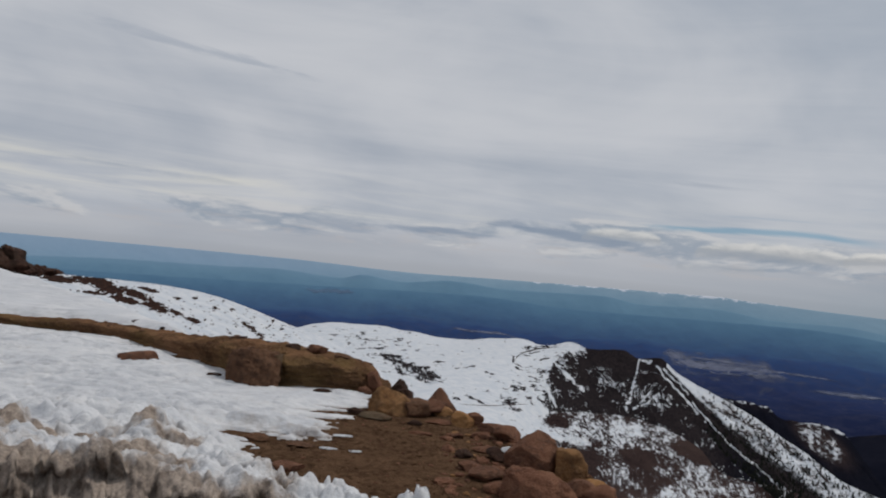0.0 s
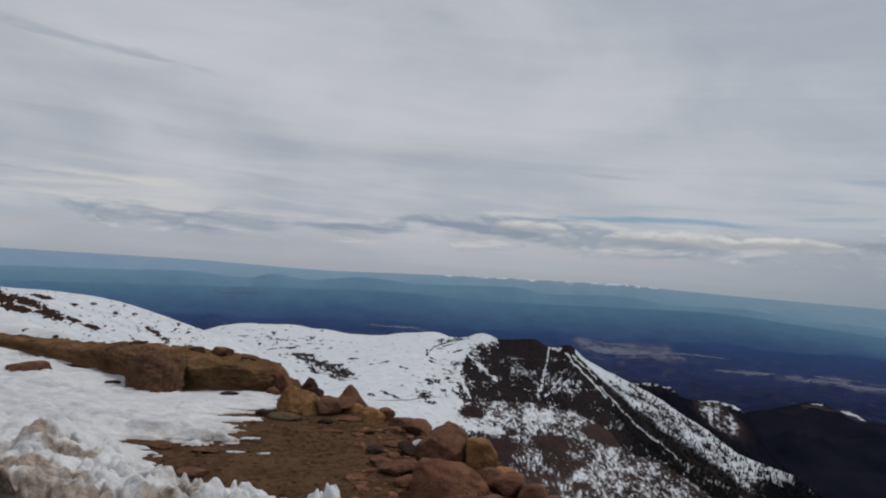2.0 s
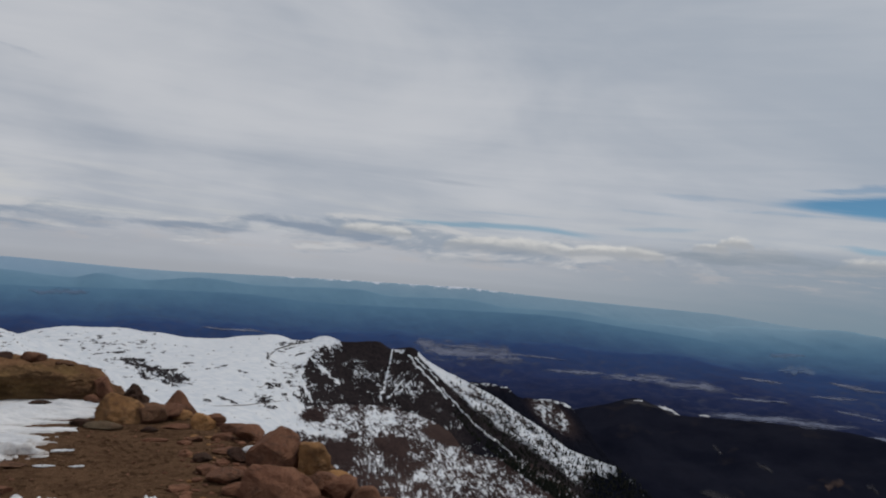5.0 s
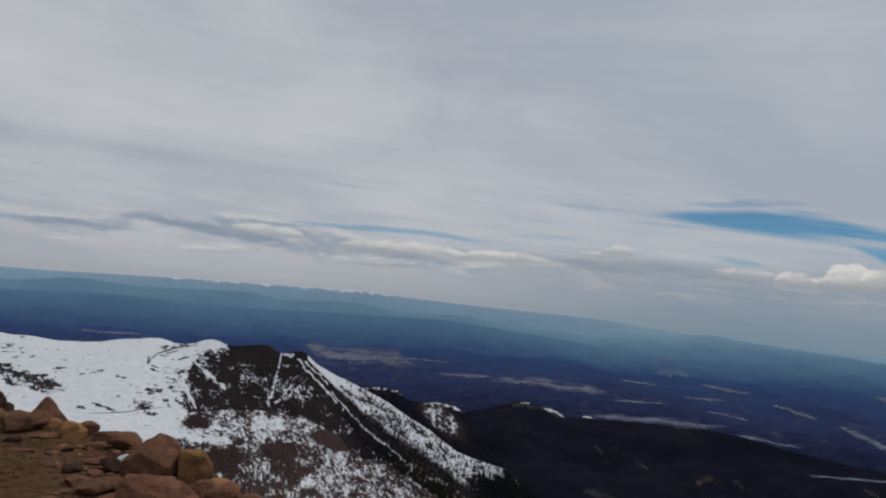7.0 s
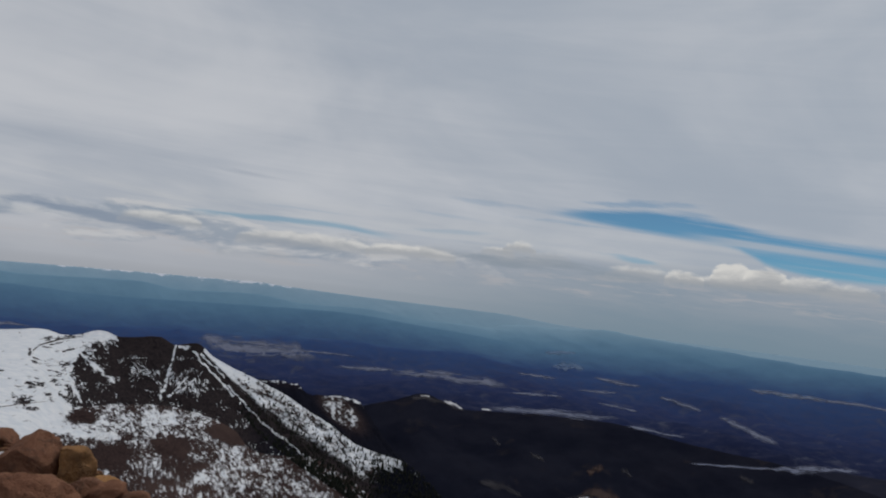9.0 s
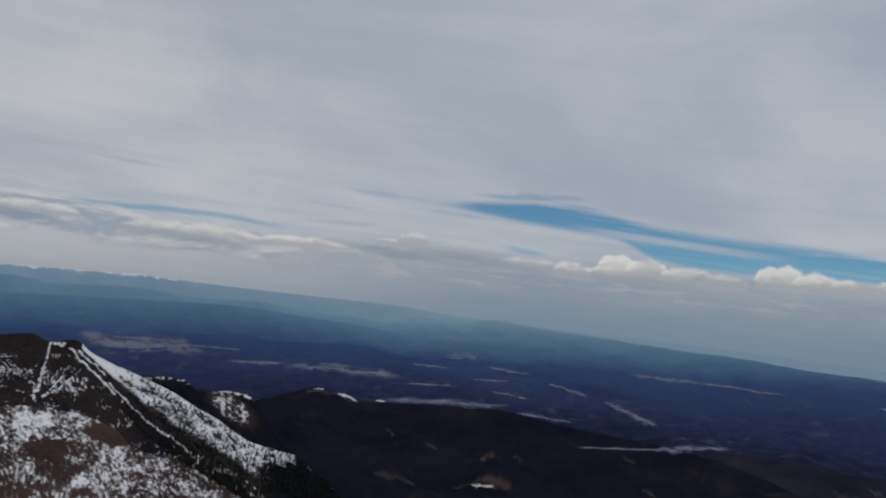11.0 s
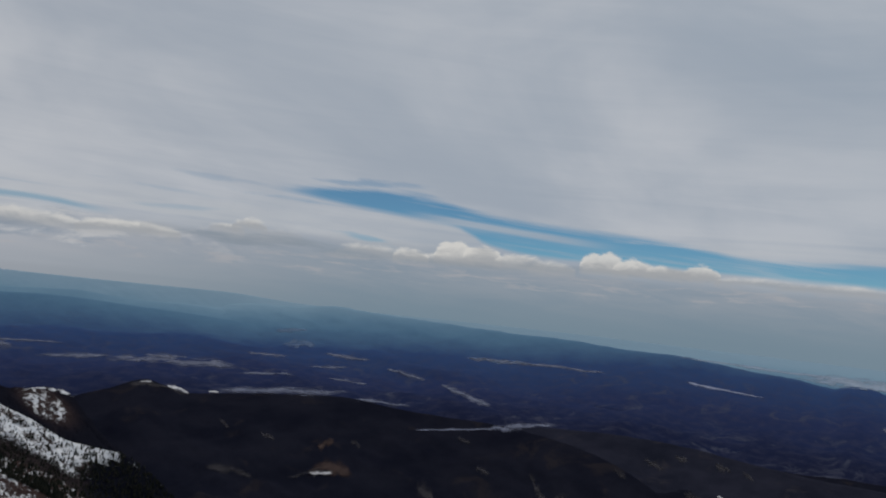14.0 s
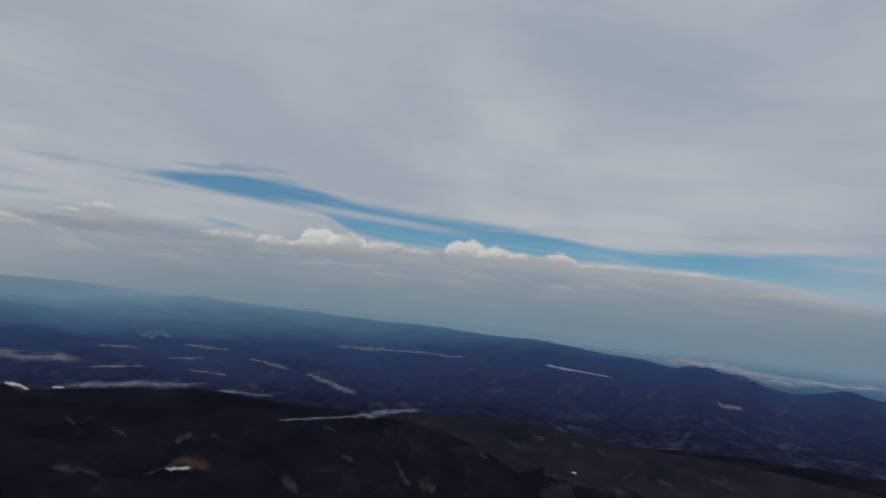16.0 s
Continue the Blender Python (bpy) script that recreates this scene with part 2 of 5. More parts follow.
def near_snow():
    m, n = material("old_snow", 0.55, 0.3)
    big, small = n.noise(n.at, 1.3, 5), n.noise(n.at, 22, 5, 0.6)
    white = n.mix(n.step(big, 0.35, 0.65), (0.57, 0.575, 0.595), (0.67, 0.665, 0.67))
    # grey wet streaks; they also stand in for the shading of ripples
    lay = n.add("ShaderNodeMapping", {"Vector": n.at, "Scale": (1.0, 3.2, 3.2)}).outputs[0]
    wet = n.math("MULTIPLY", n.step(n.noise(lay, 2.6, 7, 0.68), 0.42, 0.68), n.step(n.noise(n.at, 0.8, 4), 0.35, 0.6, 0.35, 0.95))
    white = n.mix(wet, white, (0.42, 0.43, 0.455))
    dash = n.add("ShaderNodeMapping", {"Vector": n.at, "Scale": (1.0, 2.6, 1.6)}).outputs[0]
    white = n.mix(n.step(n.noise(dash, 7.0, 6, 0.7, 0.5), 0.52, 0.70, 0.0, 0.55), white, (0.46, 0.435, 0.42))
    dirt = n.layer("dirt")
    grain = n.noise(n.at, 9, 6, 0.65)
    hang = n.add("ShaderNodeMapping", {"Vector": n.at, "Scale": (1.0, 1.0, 0.75)}).outputs[0]
    mottle = n.math("ADD", n.math("MULTIPLY", n.noise(hang, 8, 7, 0.75, 0.6), 0.7), n.math("MULTIPLY", n.noise(n.at, 48, 4, 0.7), 0.3))
    soil = n.mix(n.step(mottle, 0.36, 0.66), (0.112, 0.074, 0.050), (0.43, 0.345, 0.275))
    amount = n.step(n.math("ADD", dirt, n.math("MULTIPLY", n.math("SUBTRACT", grain, 0.5), 1.5)), 0.12, 1.15, 0.0, 0.92)
    n.set(n.bsdf.inputs["Base Color"], n.mix(amount, white, soil))
    n.set(n.bsdf.inputs["Roughness"], n.math("ADD", 0.5, n.math("MULTIPLY", amount, 0.4)))
    bump(n, n.math("ADD", small, n.math("MULTIPLY", n.noise(n.at, 70, 3), 0.4)), 0.5, 0.03)
    return m


def mountain_snow(name, scale, rock_a, rock_b, stretch=(1, 1, 1), relief=0.6, grip=2.6):
    """Snow over rock; the mesh's 'cover' says how much of the rock is under snow."""
    m, n = material(name, 0.85)
    at = n.add("ShaderNodeMapping", {"Vector": n.at, "Scale": stretch}).outputs[0]
    cover = n.layer("cover")
    patch = n.math("ADD", n.math("MULTIPLY", n.noise(at, scale, 7, 0.72, 0.4), 0.40), n.math("ADD", n.math("MULTIPLY", n.noise(at, scale * 3.1, 6, 0.75), 0.33), n.math("MULTIPLY", n.noise(at, scale * 9.0, 4, 0.75), 0.27)))
    snow = n.step(n.math("ADD", cover, n.math("MULTIPLY", n.math("SUBTRACT", patch, 0.5), grip)), 0.34, 0.72)
    rock = n.mix(n.step(n.noise(n.at, scale * 1.7, 6, 0.6), 0.35, 0.65), rock_a, rock_b)
    rock = n.mix(n.layer("warm"), rock, (0.060, 0.040, 0.035))
    rock = n.mix(n.layer("wood"), rock, (0.0075, 0.0085, 0.0140))
    white = n.mix(n.step(n.noise(n.at, scale * 0.4, 5), 0.35, 0.65), (0.53, 0.56, 0.605), (0.635, 0.645, 0.665))
    n.set(n.bsdf.inputs["Base Color"], n.mix(snow, rock, white))
    bump(n, n.noise(n.at, scale * 2.5, 6, 0.65), relief, 0.35 / scale)
    return m


def gravel():
    m, n = material("brown_gravel", 0.95)
    grit, mid, clump = n.noise(n.at, 70, 4, 0.75), n.noise(n.at, 14, 6, 0.7), n.noise(n.at, 2.2, 6, 0.6)
    soil = n.mix(n.step(clump, 0.35, 0.66), (0.092, 0.052, 0.031), (0.150, 0.087, 0.052))
    soil = n.mix(n.step(mid, 0.42, 0.66, 0.0, 0.7), soil, (0.185, 0.110, 0.066))
    soil = n.mix(n.step(n.noise(n.at, 6, 5, 0.65), 0.52, 0.70, 0.0, 0.45), soil, (0.050, 0.029, 0.017))
    n.set(n.bsdf.inputs["Base Color"], n.mix(n.step(grit, 0.45, 0.75, 0.0, 0.45), soil, (0.040, 0.024, 0.014)))
    bump(n, n.math("ADD", grit, n.math("MULTIPLY", mid, 1.6)), 0.9, 0.03)
    return m


def earth():
    m, n = material("weathered_earth", 0.95)
    a, b = n.noise(n.at, 2.2, 7, 0.65), n.noise(n.at, 26, 5, 0.7)
    lay = n.noise(n.add("ShaderNodeMapping", {"Vector": n.at, "Scale": (1.0, 1.0, 6.0)}).outputs[0], 2.4, 6, 0.6)
    base = n.mix(n.step(a, 0.35, 0.65), (0.085, 0.045, 0.026), (0.200, 0.108, 0.060))
    base = n.mix(n.step(n.noise(n.at, 0.9, 5, 0.6, 0.4), 0.45, 0.62, 0.0, 0.65), base, (0.150, 0.098, 0.042))
    base = n.mix(n.step(lay, 0.45, 0.62, 0.0, 0.45), base, (0.062, 0.038, 0.024))
    n.set(n.bsdf.inputs["Base Color"], n.mix(n.step(b, 0.5, 0.8, 0.0, 0.6), base, (0.30, 0.19, 0.11)))
    bump(n, n.math("ADD", b, n.math("MULTIPLY", lay, 1.5)), 0.8, 0.03)
    return m


def granite(name, a, b, c):
    m, n = material(name, 0.9, 0.1)
    one = n.add("ShaderNodeObjectInfo").outputs["Random"]
    big, mid, spk = n.noise(n.at, 3.0, 5, 0.6, 0.4), n.noise(n.at, 11, 6, 0.65), n.noise(n.at, 85, 2, 0.7)
    base = n.mix(n.step(big, 0.35, 0.65), a, b)
    base = n.mix(n.step(n.math("ADD", mid, n.math("MULTIPLY", one, 0.12)), 0.52, 0.74, 0.0, 0.75), base, c)
    base = n.mix(n.step(spk, 0.55, 0.75, 0.0, 0.45), base, (0.05, 0.035, 0.028))
    n.set(n.bsdf.inputs["Base Color"], n.mix(n.math("MULTIPLY", one, 0.25), base, (0.10, 0.06, 0.04)))
    bump(n, n.math("ADD", n.math("MULTIPLY", mid, 1.6), n.math("MULTIPLY", spk, 0.5)), 0.95, 0.04)
    return m


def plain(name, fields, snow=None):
    """Country far below: woods and pale grass, with distance haze put into the base colour."""
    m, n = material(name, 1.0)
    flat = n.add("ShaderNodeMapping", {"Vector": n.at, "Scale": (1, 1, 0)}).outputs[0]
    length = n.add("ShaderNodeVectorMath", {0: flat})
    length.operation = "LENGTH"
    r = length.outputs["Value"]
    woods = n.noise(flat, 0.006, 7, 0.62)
    # blue haze that thickens with the distance r, put into the colour
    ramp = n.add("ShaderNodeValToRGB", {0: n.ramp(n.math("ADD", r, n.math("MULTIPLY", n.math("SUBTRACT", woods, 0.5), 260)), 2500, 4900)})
    haze_stops = ((0.0, (0.010, 0.012, 0.027)), (0.14, (0.0125, 0.0175, 0.046)), (0.32, (0.022, 0.033, 0.088)), (0.52, (0.031, 0.060, 0.148)), (0.68, (0.083, 0.163, 0.252)), (0.86, (0.148, 0.256, 0.345)), (1.0, (0.265, 0.365, 0.45)))
    while len(ramp.color_ramp.elements) < len(haze_stops):
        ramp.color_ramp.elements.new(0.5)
    for dot, (at, rgb) in zip(ramp.color_ramp.elements, haze_stops):
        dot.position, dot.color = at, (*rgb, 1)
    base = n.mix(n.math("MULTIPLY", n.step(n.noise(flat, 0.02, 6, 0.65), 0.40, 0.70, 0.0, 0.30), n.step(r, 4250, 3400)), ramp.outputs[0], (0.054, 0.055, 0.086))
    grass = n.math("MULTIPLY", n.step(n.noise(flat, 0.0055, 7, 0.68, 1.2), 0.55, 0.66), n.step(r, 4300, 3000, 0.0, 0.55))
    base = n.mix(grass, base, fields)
    # more pale haze in the colour near the horizon, eastward and westward
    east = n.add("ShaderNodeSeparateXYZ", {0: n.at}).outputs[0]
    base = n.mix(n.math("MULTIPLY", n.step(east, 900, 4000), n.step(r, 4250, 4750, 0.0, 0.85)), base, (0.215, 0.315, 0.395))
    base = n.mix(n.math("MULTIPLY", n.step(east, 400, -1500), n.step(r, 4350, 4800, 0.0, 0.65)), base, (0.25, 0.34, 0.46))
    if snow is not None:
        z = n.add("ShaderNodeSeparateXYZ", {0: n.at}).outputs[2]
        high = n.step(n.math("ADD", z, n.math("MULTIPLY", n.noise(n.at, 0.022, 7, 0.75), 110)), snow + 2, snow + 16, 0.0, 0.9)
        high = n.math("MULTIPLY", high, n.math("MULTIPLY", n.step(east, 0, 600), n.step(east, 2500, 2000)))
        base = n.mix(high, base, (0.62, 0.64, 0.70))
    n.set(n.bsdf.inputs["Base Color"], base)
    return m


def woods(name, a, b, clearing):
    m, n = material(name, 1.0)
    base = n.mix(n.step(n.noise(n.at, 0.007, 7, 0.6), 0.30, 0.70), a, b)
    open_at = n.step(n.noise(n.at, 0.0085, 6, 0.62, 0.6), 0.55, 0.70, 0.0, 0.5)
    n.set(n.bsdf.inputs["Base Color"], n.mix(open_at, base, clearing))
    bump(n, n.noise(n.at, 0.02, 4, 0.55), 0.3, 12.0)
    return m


def needles():
    m, n = material("dark_needles", 1.0)
    n.set(n.bsdf.inputs["Base Color"], n.mix(n.add("ShaderNodeNewGeometry").outputs["Random Per Island"], (0.012, 0.016, 0.014), (0.035, 0.034, 0.026)))
    return m


def tinted(name, a, b, scale, rough=0.95):
    m, n = material(name, rough)
    n.set(n.bsdf.inputs["Base Color"], n.mix(n.step(n.noise(n.at, scale, 6, 0.65), 0.3, 0.7), a, b))
    return m


def ragged(name, a, b, scale, most=0.75):
    """A patch with torn edges: the mesh's 'edge' falls from 1 in its middle to 0 at its rim."""
    m, n = material(name, 1.0)
    n.set(n.bsdf.inputs["Base Color"], n.mix(n.step(n.noise(n.at, scale, 6, 0.65), 0.3, 0.7), a, b))
    stretch = n.add("ShaderNodeMapping", {"Vector": n.at, "Scale": (1.0, 1.0, 3.0)}).outputs[0]
    torn = n.math("MULTIPLY", n.math("SUBTRACT", n.noise(stretch, 0.014, 8, 0.66, 0.5), 0.50), 2.2)
    n.set(n.bsdf.inputs["Alpha"], n.step(n.math("ADD", n.layer("edge"), torn), -0.10, 1.05, 0.0, most))
    return m


SNOW = near_snow()
GRAVEL = gravel()
EARTH = earth()
ROCK_RED = granite("red_granite", (0.155, 0.070, 0.043), (0.27, 0.132, 0.080), (0.080, 0.042, 0.031))
ROCK_TAN = granite("tan_granite", (0.30, 0.148, 0.058), (0.42, 0.225, 0.098), (0.16, 0.084, 0.042))
ROCK_DARK = granite("dark_granite", (0.038, 0.022, 0.017), (0.080, 0.040, 0.028), (0.026, 0.017, 0.014))
ROCK_BROWN = granite("brown_granite", (0.125, 0.062, 0.036), (0.225, 0.120, 0.070), (0.070, 0.038, 0.026))
ROCK_LICHEN = granite("lichened_granite", (0.115, 0.066, 0.038), (0.16, 0.112, 0.066), (0.088, 0.058, 0.036))
ROCK_GREY = granite("grey_green_granite", (0.12, 0.078, 0.047), (0.165, 0.125, 0.082), (0.12, 0.066, 0.040))
PEAK = mountain_snow("snow_on_dark_rock", 0.20, (0.0135, 0.0120, 0.0140), (0.035, 0.0275, 0.0275), (1.0, 1.0, 0.9))
SHOULDER = mountain_snow("snow_on_scree", 0.34, (0.020, 0.0145, 0.0145), (0.047, 0.031, 0.029), (1.0, 1.0, 1.3))
NEAR_RIDGE = mountain_snow("snow_on_brown_slope", 0.33, (0.022, 0.015, 0.013), (0.056, 0.031, 0.024), grip=1.1)
KNOLL = mountain_snow("snow_on_red_knoll", 0.09, (0.009, 0.0095, 0.015), (0.022, 0.018, 0.022))
# the forests' blue cast is distance haze, kept in the base colour
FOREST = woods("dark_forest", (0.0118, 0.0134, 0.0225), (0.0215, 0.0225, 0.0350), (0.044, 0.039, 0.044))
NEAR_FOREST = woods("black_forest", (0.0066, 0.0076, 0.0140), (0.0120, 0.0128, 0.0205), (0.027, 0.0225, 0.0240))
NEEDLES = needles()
PLAIN = plain("hazed_wooded_plain", (0.064, 0.070, 0.098))
# grass paled and blued with distance: haze is put into these base colours
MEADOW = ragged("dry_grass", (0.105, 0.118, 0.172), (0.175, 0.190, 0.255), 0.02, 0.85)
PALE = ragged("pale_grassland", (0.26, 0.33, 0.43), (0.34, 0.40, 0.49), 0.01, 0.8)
HAZY = ragged("hazed_far_grass", (0.125, 0.180, 0.285), (0.165, 0.225, 0.335), 0.02, 0.55)
LAKE = ragged("pale_ice", (0.25, 0.27, 0.37), (0.38, 0.41, 0.54), 0.02)
CLEARING = ragged("bare_clearing", (0.034, 0.033, 0.039), (0.085, 0.080, 0.085), 0.03, 0.5)
RUST = ragged("rusty_ground", (0.030, 0.022, 0.022), (0.080, 0.056, 0.050), 0.05, 0.75)
LAST_SNOW = ragged("last_snow", (0.48, 0.48, 0.50), (0.72, 0.72, 0.74), 0.06, 0.95)

# ---------------------------------------------------------------- building helpers


def hashed(ix, iy, iz):
    h = (ix * 374761393 + iy * 668265263 + iz * 1274126177) & 0xFFFFFFFF
    h = ((h ^ (h >> 13)) * 1103515245) & 0xFFFFFFFF
    h = ((h ^ (h >> 16)) * 2654435761) & 0xFFFFFFFF
    return ((h ^ (h >> 15)) & 0xFFFF) / 65535.0


def lattice(x, y, z=0.0):
    """Smooth random values from 0 to 1."""
    x, y, z = np.broadcast_arrays(np.asarray(x, float), np.asarray(y, float), np.asarray(z, float))
    fx, fy, fz = np.floor(x), np.floor(y), np.floor(z)
    i, j, k = fx.astype(np.int64), fy.astype(np.int64), fz.astype(np.int64)
    a, b, c = x - fx, y - fy, z - fz
    a, b, c = (t * t * t * (t * (6 * t - 15) + 10) for t in (a, b, c))
    out = 0
    for dx, wx in ((0, 1 - a), (1, a)):
        for dy, wy in ((0, 1 - b), (1, b)):
            for dz, wz in ((0, 1 - c), (1, c)):
                out = out + hashed(i + dx, j + dy, k + dz) * wx * wy * wz
    return out


def rough(x, y, z=0.0, octaves=5, gain=0.5):
    """Fractal noise from about -1 to 1."""
    total, amp, norm = 0, 1.0, 0.0
    for o in range(octaves):
        s = 2.03 ** o
        total = total + amp * (2 * lattice(x * s + 17.3 * o, y * s - 9.1 * o, np.asarray(z) * s + 3.7 * o) - 1)
        norm, amp = norm + amp, amp * gain
    return total / norm


def grit(x, y, z=0.0, octaves=4, gain=0.6):
    """Rough noise spread wider, about -1.5 to 1.5."""
    return 2.6 * rough(x, y, z, octaves, gain)


def ridged(x, y, octaves=5):
    total, amp, norm = 0, 1.0, 0.0
    for o in range(octaves):
        s = 2.1 ** o
        total = total + amp * (1 - np.abs(2 * lattice(x * s + 31.7 * o, y * s + 5.3 * o) - 1) * 2)
        norm, amp = norm + amp, amp * 0.5
    return total / norm


def clods(x, y, size, seed):
    """Rounded lumps lying side by side, from 0 between them to about 0.7 of their size."""
    x, y = x / size, y / size
    i, j = np.floor(x).astype(np.int64), np.floor(y).astype(np.int64)
    out = np.zeros(x.shape)
    for dx in (-1, 0, 1):
        for dy in (-1, 0, 1):
            a, b = i + dx, j + dy
            r = 0.35 + 0.40 * hashed(a, b, np.int64(seed + 2))
            d = np.hypot(x - a - hashed(a, b, np.int64(seed)), y - b - hashed(a, b, np.int64(seed + 1)))
            out = np.maximum(out, np.sqrt(np.maximum(r * r - d * d, 0)))
    return out * size


def smooth(t):
    t = np.clip(t, 0, 1)
    return t * t * (3 - 2 * t)


def curve(x, pts, col):
    """A smooth line through control points, by their first value."""
    xs = np.array([p[0] for p in pts], float)
    ys = np.array([p[col] for p in pts], float)
    s = np.diff(ys) / np.diff(xs)
    m = np.concatenate(([s[0]], np.where(s[:-1] * s[1:] > 0, 2 * s[:-1] * s[1:] / (s[:-1] + s[1:] + 1e-12 * np.sign(s[:-1] + s[1:] + 1e-15)), 0), [s[-1]]))
    x = np.clip(x, xs[0], xs[-1])
    i = np.clip(np.searchsorted(xs, x) - 1, 0, len(xs) - 2)
    h = xs[i + 1] - xs[i]
    t = (x - xs[i]) / h
    return (1 + 2 * t) * (1 - t) ** 2 * ys[i] + t * (1 - t) ** 2 * h * m[i] + t * t * (3 - 2 * t) * ys[i + 1] + t * t * (t - 1) * h * m[i + 1]


def sheet(name, x, y, z, mats, keep=None, slots=None, **layers):
    """A surface from a grid of places; keep: which faces stay; layers: a value at each corner."""
    rows, cols = x.shape
    idx = np.arange(rows * cols).reshape(rows, cols)
    quads = np.stack([idx[:-1, :-1], idx[:-1, 1:], idx[1:, 1:], idx[1:, :-1]], -1).reshape(-1, 4)
    if keep is not None:
        quads = quads[keep.reshape(-1)]
        if slots is not None:
            slots = slots.reshape(-1)[keep.reshape(-1)]
    me = bpy.data.meshes.new(name)
    me.vertices.add(rows * cols)
    me.vertices.foreach_set("co", np.stack([x, y, z], -1).astype(np.float32).ravel())
    me.loops.add(quads.size)
    me.loops.foreach_set("vertex_index", quads.astype(np.int32).ravel())
    me.polygons.add(len(quads))
    me.polygons.foreach_set("loop_start", np.arange(0, quads.size, 4, dtype=np.int32))
    for m in mats:
        me.materials.append(m)
    if slots is not None:
        me.polygons.foreach_set("material_index", slots.reshape(-1).astype(np.int32))
    me.update(calc_edges=True)
    me.polygons.foreach_set("use_smooth", np.ones(len(quads), bool))
    for key, values in layers.items():
        me.attributes.new(key, "FLOAT", "POINT").data.foreach_set("value", values.astype(np.float32).ravel())
    return new(name, me)


def spot(az, d, z=0.0):
    """The place at an angle clockwise from ahead and a distance from the camera's stand."""
    return np.array([d * math.sin(radians(az)), d * math.cos(radians(az)), z])


# ---------------------------------------------------------------- the ground, one sheet to the horizon

BROW = [(-180, 30), (-70, 40), (-34, 30), (-30, 26.5), (-28, 22.6), (-25.6, 19), (-23, 16.2), (-20.8, 14.3), (-17.3, 12.4), (-12, 10.9), (-8, 10.6), (-5, 10.5), (-3.5, 10.0), (-2.4, 8.9), (-1, 8.5), (1, 8.3), (4, 7.8), (6, 7.3), (9, 6.8),
        (11, 6.5), (13, 6.0), (15, 5.6), (17.5, 5.3), (20, 4.8), (25, 4.3), (30, 4.1), (60, 4.0), (90, 5.0), (130, 10), (180, 30)]
BOWL = [(0, -430), (600, -470), (1500, -495), (2200, -480), (2600, -458), (3000, -424), (3500, -360), (4000, -285), (4500, -205), (4900, -146)]


def ground_height(az, r):
    t = r - curve(az, BROW, 1)
    slope = -0.62 * (np.sqrt(np.maximum(t, 0) ** 2 + 0.36) - 0.6)
    low = curve(r, BOWL, 1) - np.interp(az, (35, 60, 95, 150), (0, 40, 85, 85)) * np.clip((r - 2800) / 2000, 0, 1)
    x, y = r * np.sin(np.radians(az)), r * np.cos(np.radians(az))
    hills = 34 * ridged(x / 420, y / 420, 4) * smooth((r - 900) / 500) * smooth((4300 - r) / 900)
    low = low + hills
    k = 40.0
    z = np.where(slope - low > 3 * k, slope, low + k * np.log1p(np.exp(np.minimum((slope - low) / k, 30))))
    return z + 0.035 * rough(x / 1.3, y / 1.3, 0, 5) * smooth(r / 3) + np.minimum(np.maximum(t, 0) * 0.05, 3) * rough(x / 9, y / 9, 2, 4)


cols = np.concatenate([np.arange(-180, -40, 4.0), np.arange(-40, 104, 0.25), np.arange(104, 180.1, 4.0)])
rows_r = np.concatenate([[0.0, 0.5, 1, 1.6, 2.2], np.arange(2.6, 11, 0.06), np.geomspace(11, 60, 90), np.geomspace(62, 1400, 60), np.arange(1420, 4900, 16.0)])
gaz, gr = np.meshgrid(cols, rows_r)
gz = ground_height(gaz, gr)
gx, gy = gr * np.sin(np.radians(gaz)), gr * np.cos(np.radians(gaz))
ring = gr[:-1, :-1]
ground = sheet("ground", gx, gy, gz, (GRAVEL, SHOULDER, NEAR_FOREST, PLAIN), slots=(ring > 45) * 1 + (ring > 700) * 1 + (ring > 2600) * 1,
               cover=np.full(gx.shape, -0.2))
tagged(ground, "brown gravel summit falling away to dark woods and a hazy blue plain", "ground", kind="structure")

# ---------------------------------------------------------------- ridges and mountains


def spread(v, rows, cols):
    """The mean of each value's neighbourhood."""
    for axis, n in ((0, rows), (1, cols)):
        pad = [(0, 0), (0, 0)]
        pad[axis] = (n + 1, n)
        total = np.cumsum(np.pad(v, pad, mode="edge"), axis=axis)
        size = v.shape[axis]
        v = (np.take(total, np.arange(2 * n + 1, 2 * n + 1 + size), axis) - np.take(total, np.arange(size), axis)) / (2 * n + 1)
    return v


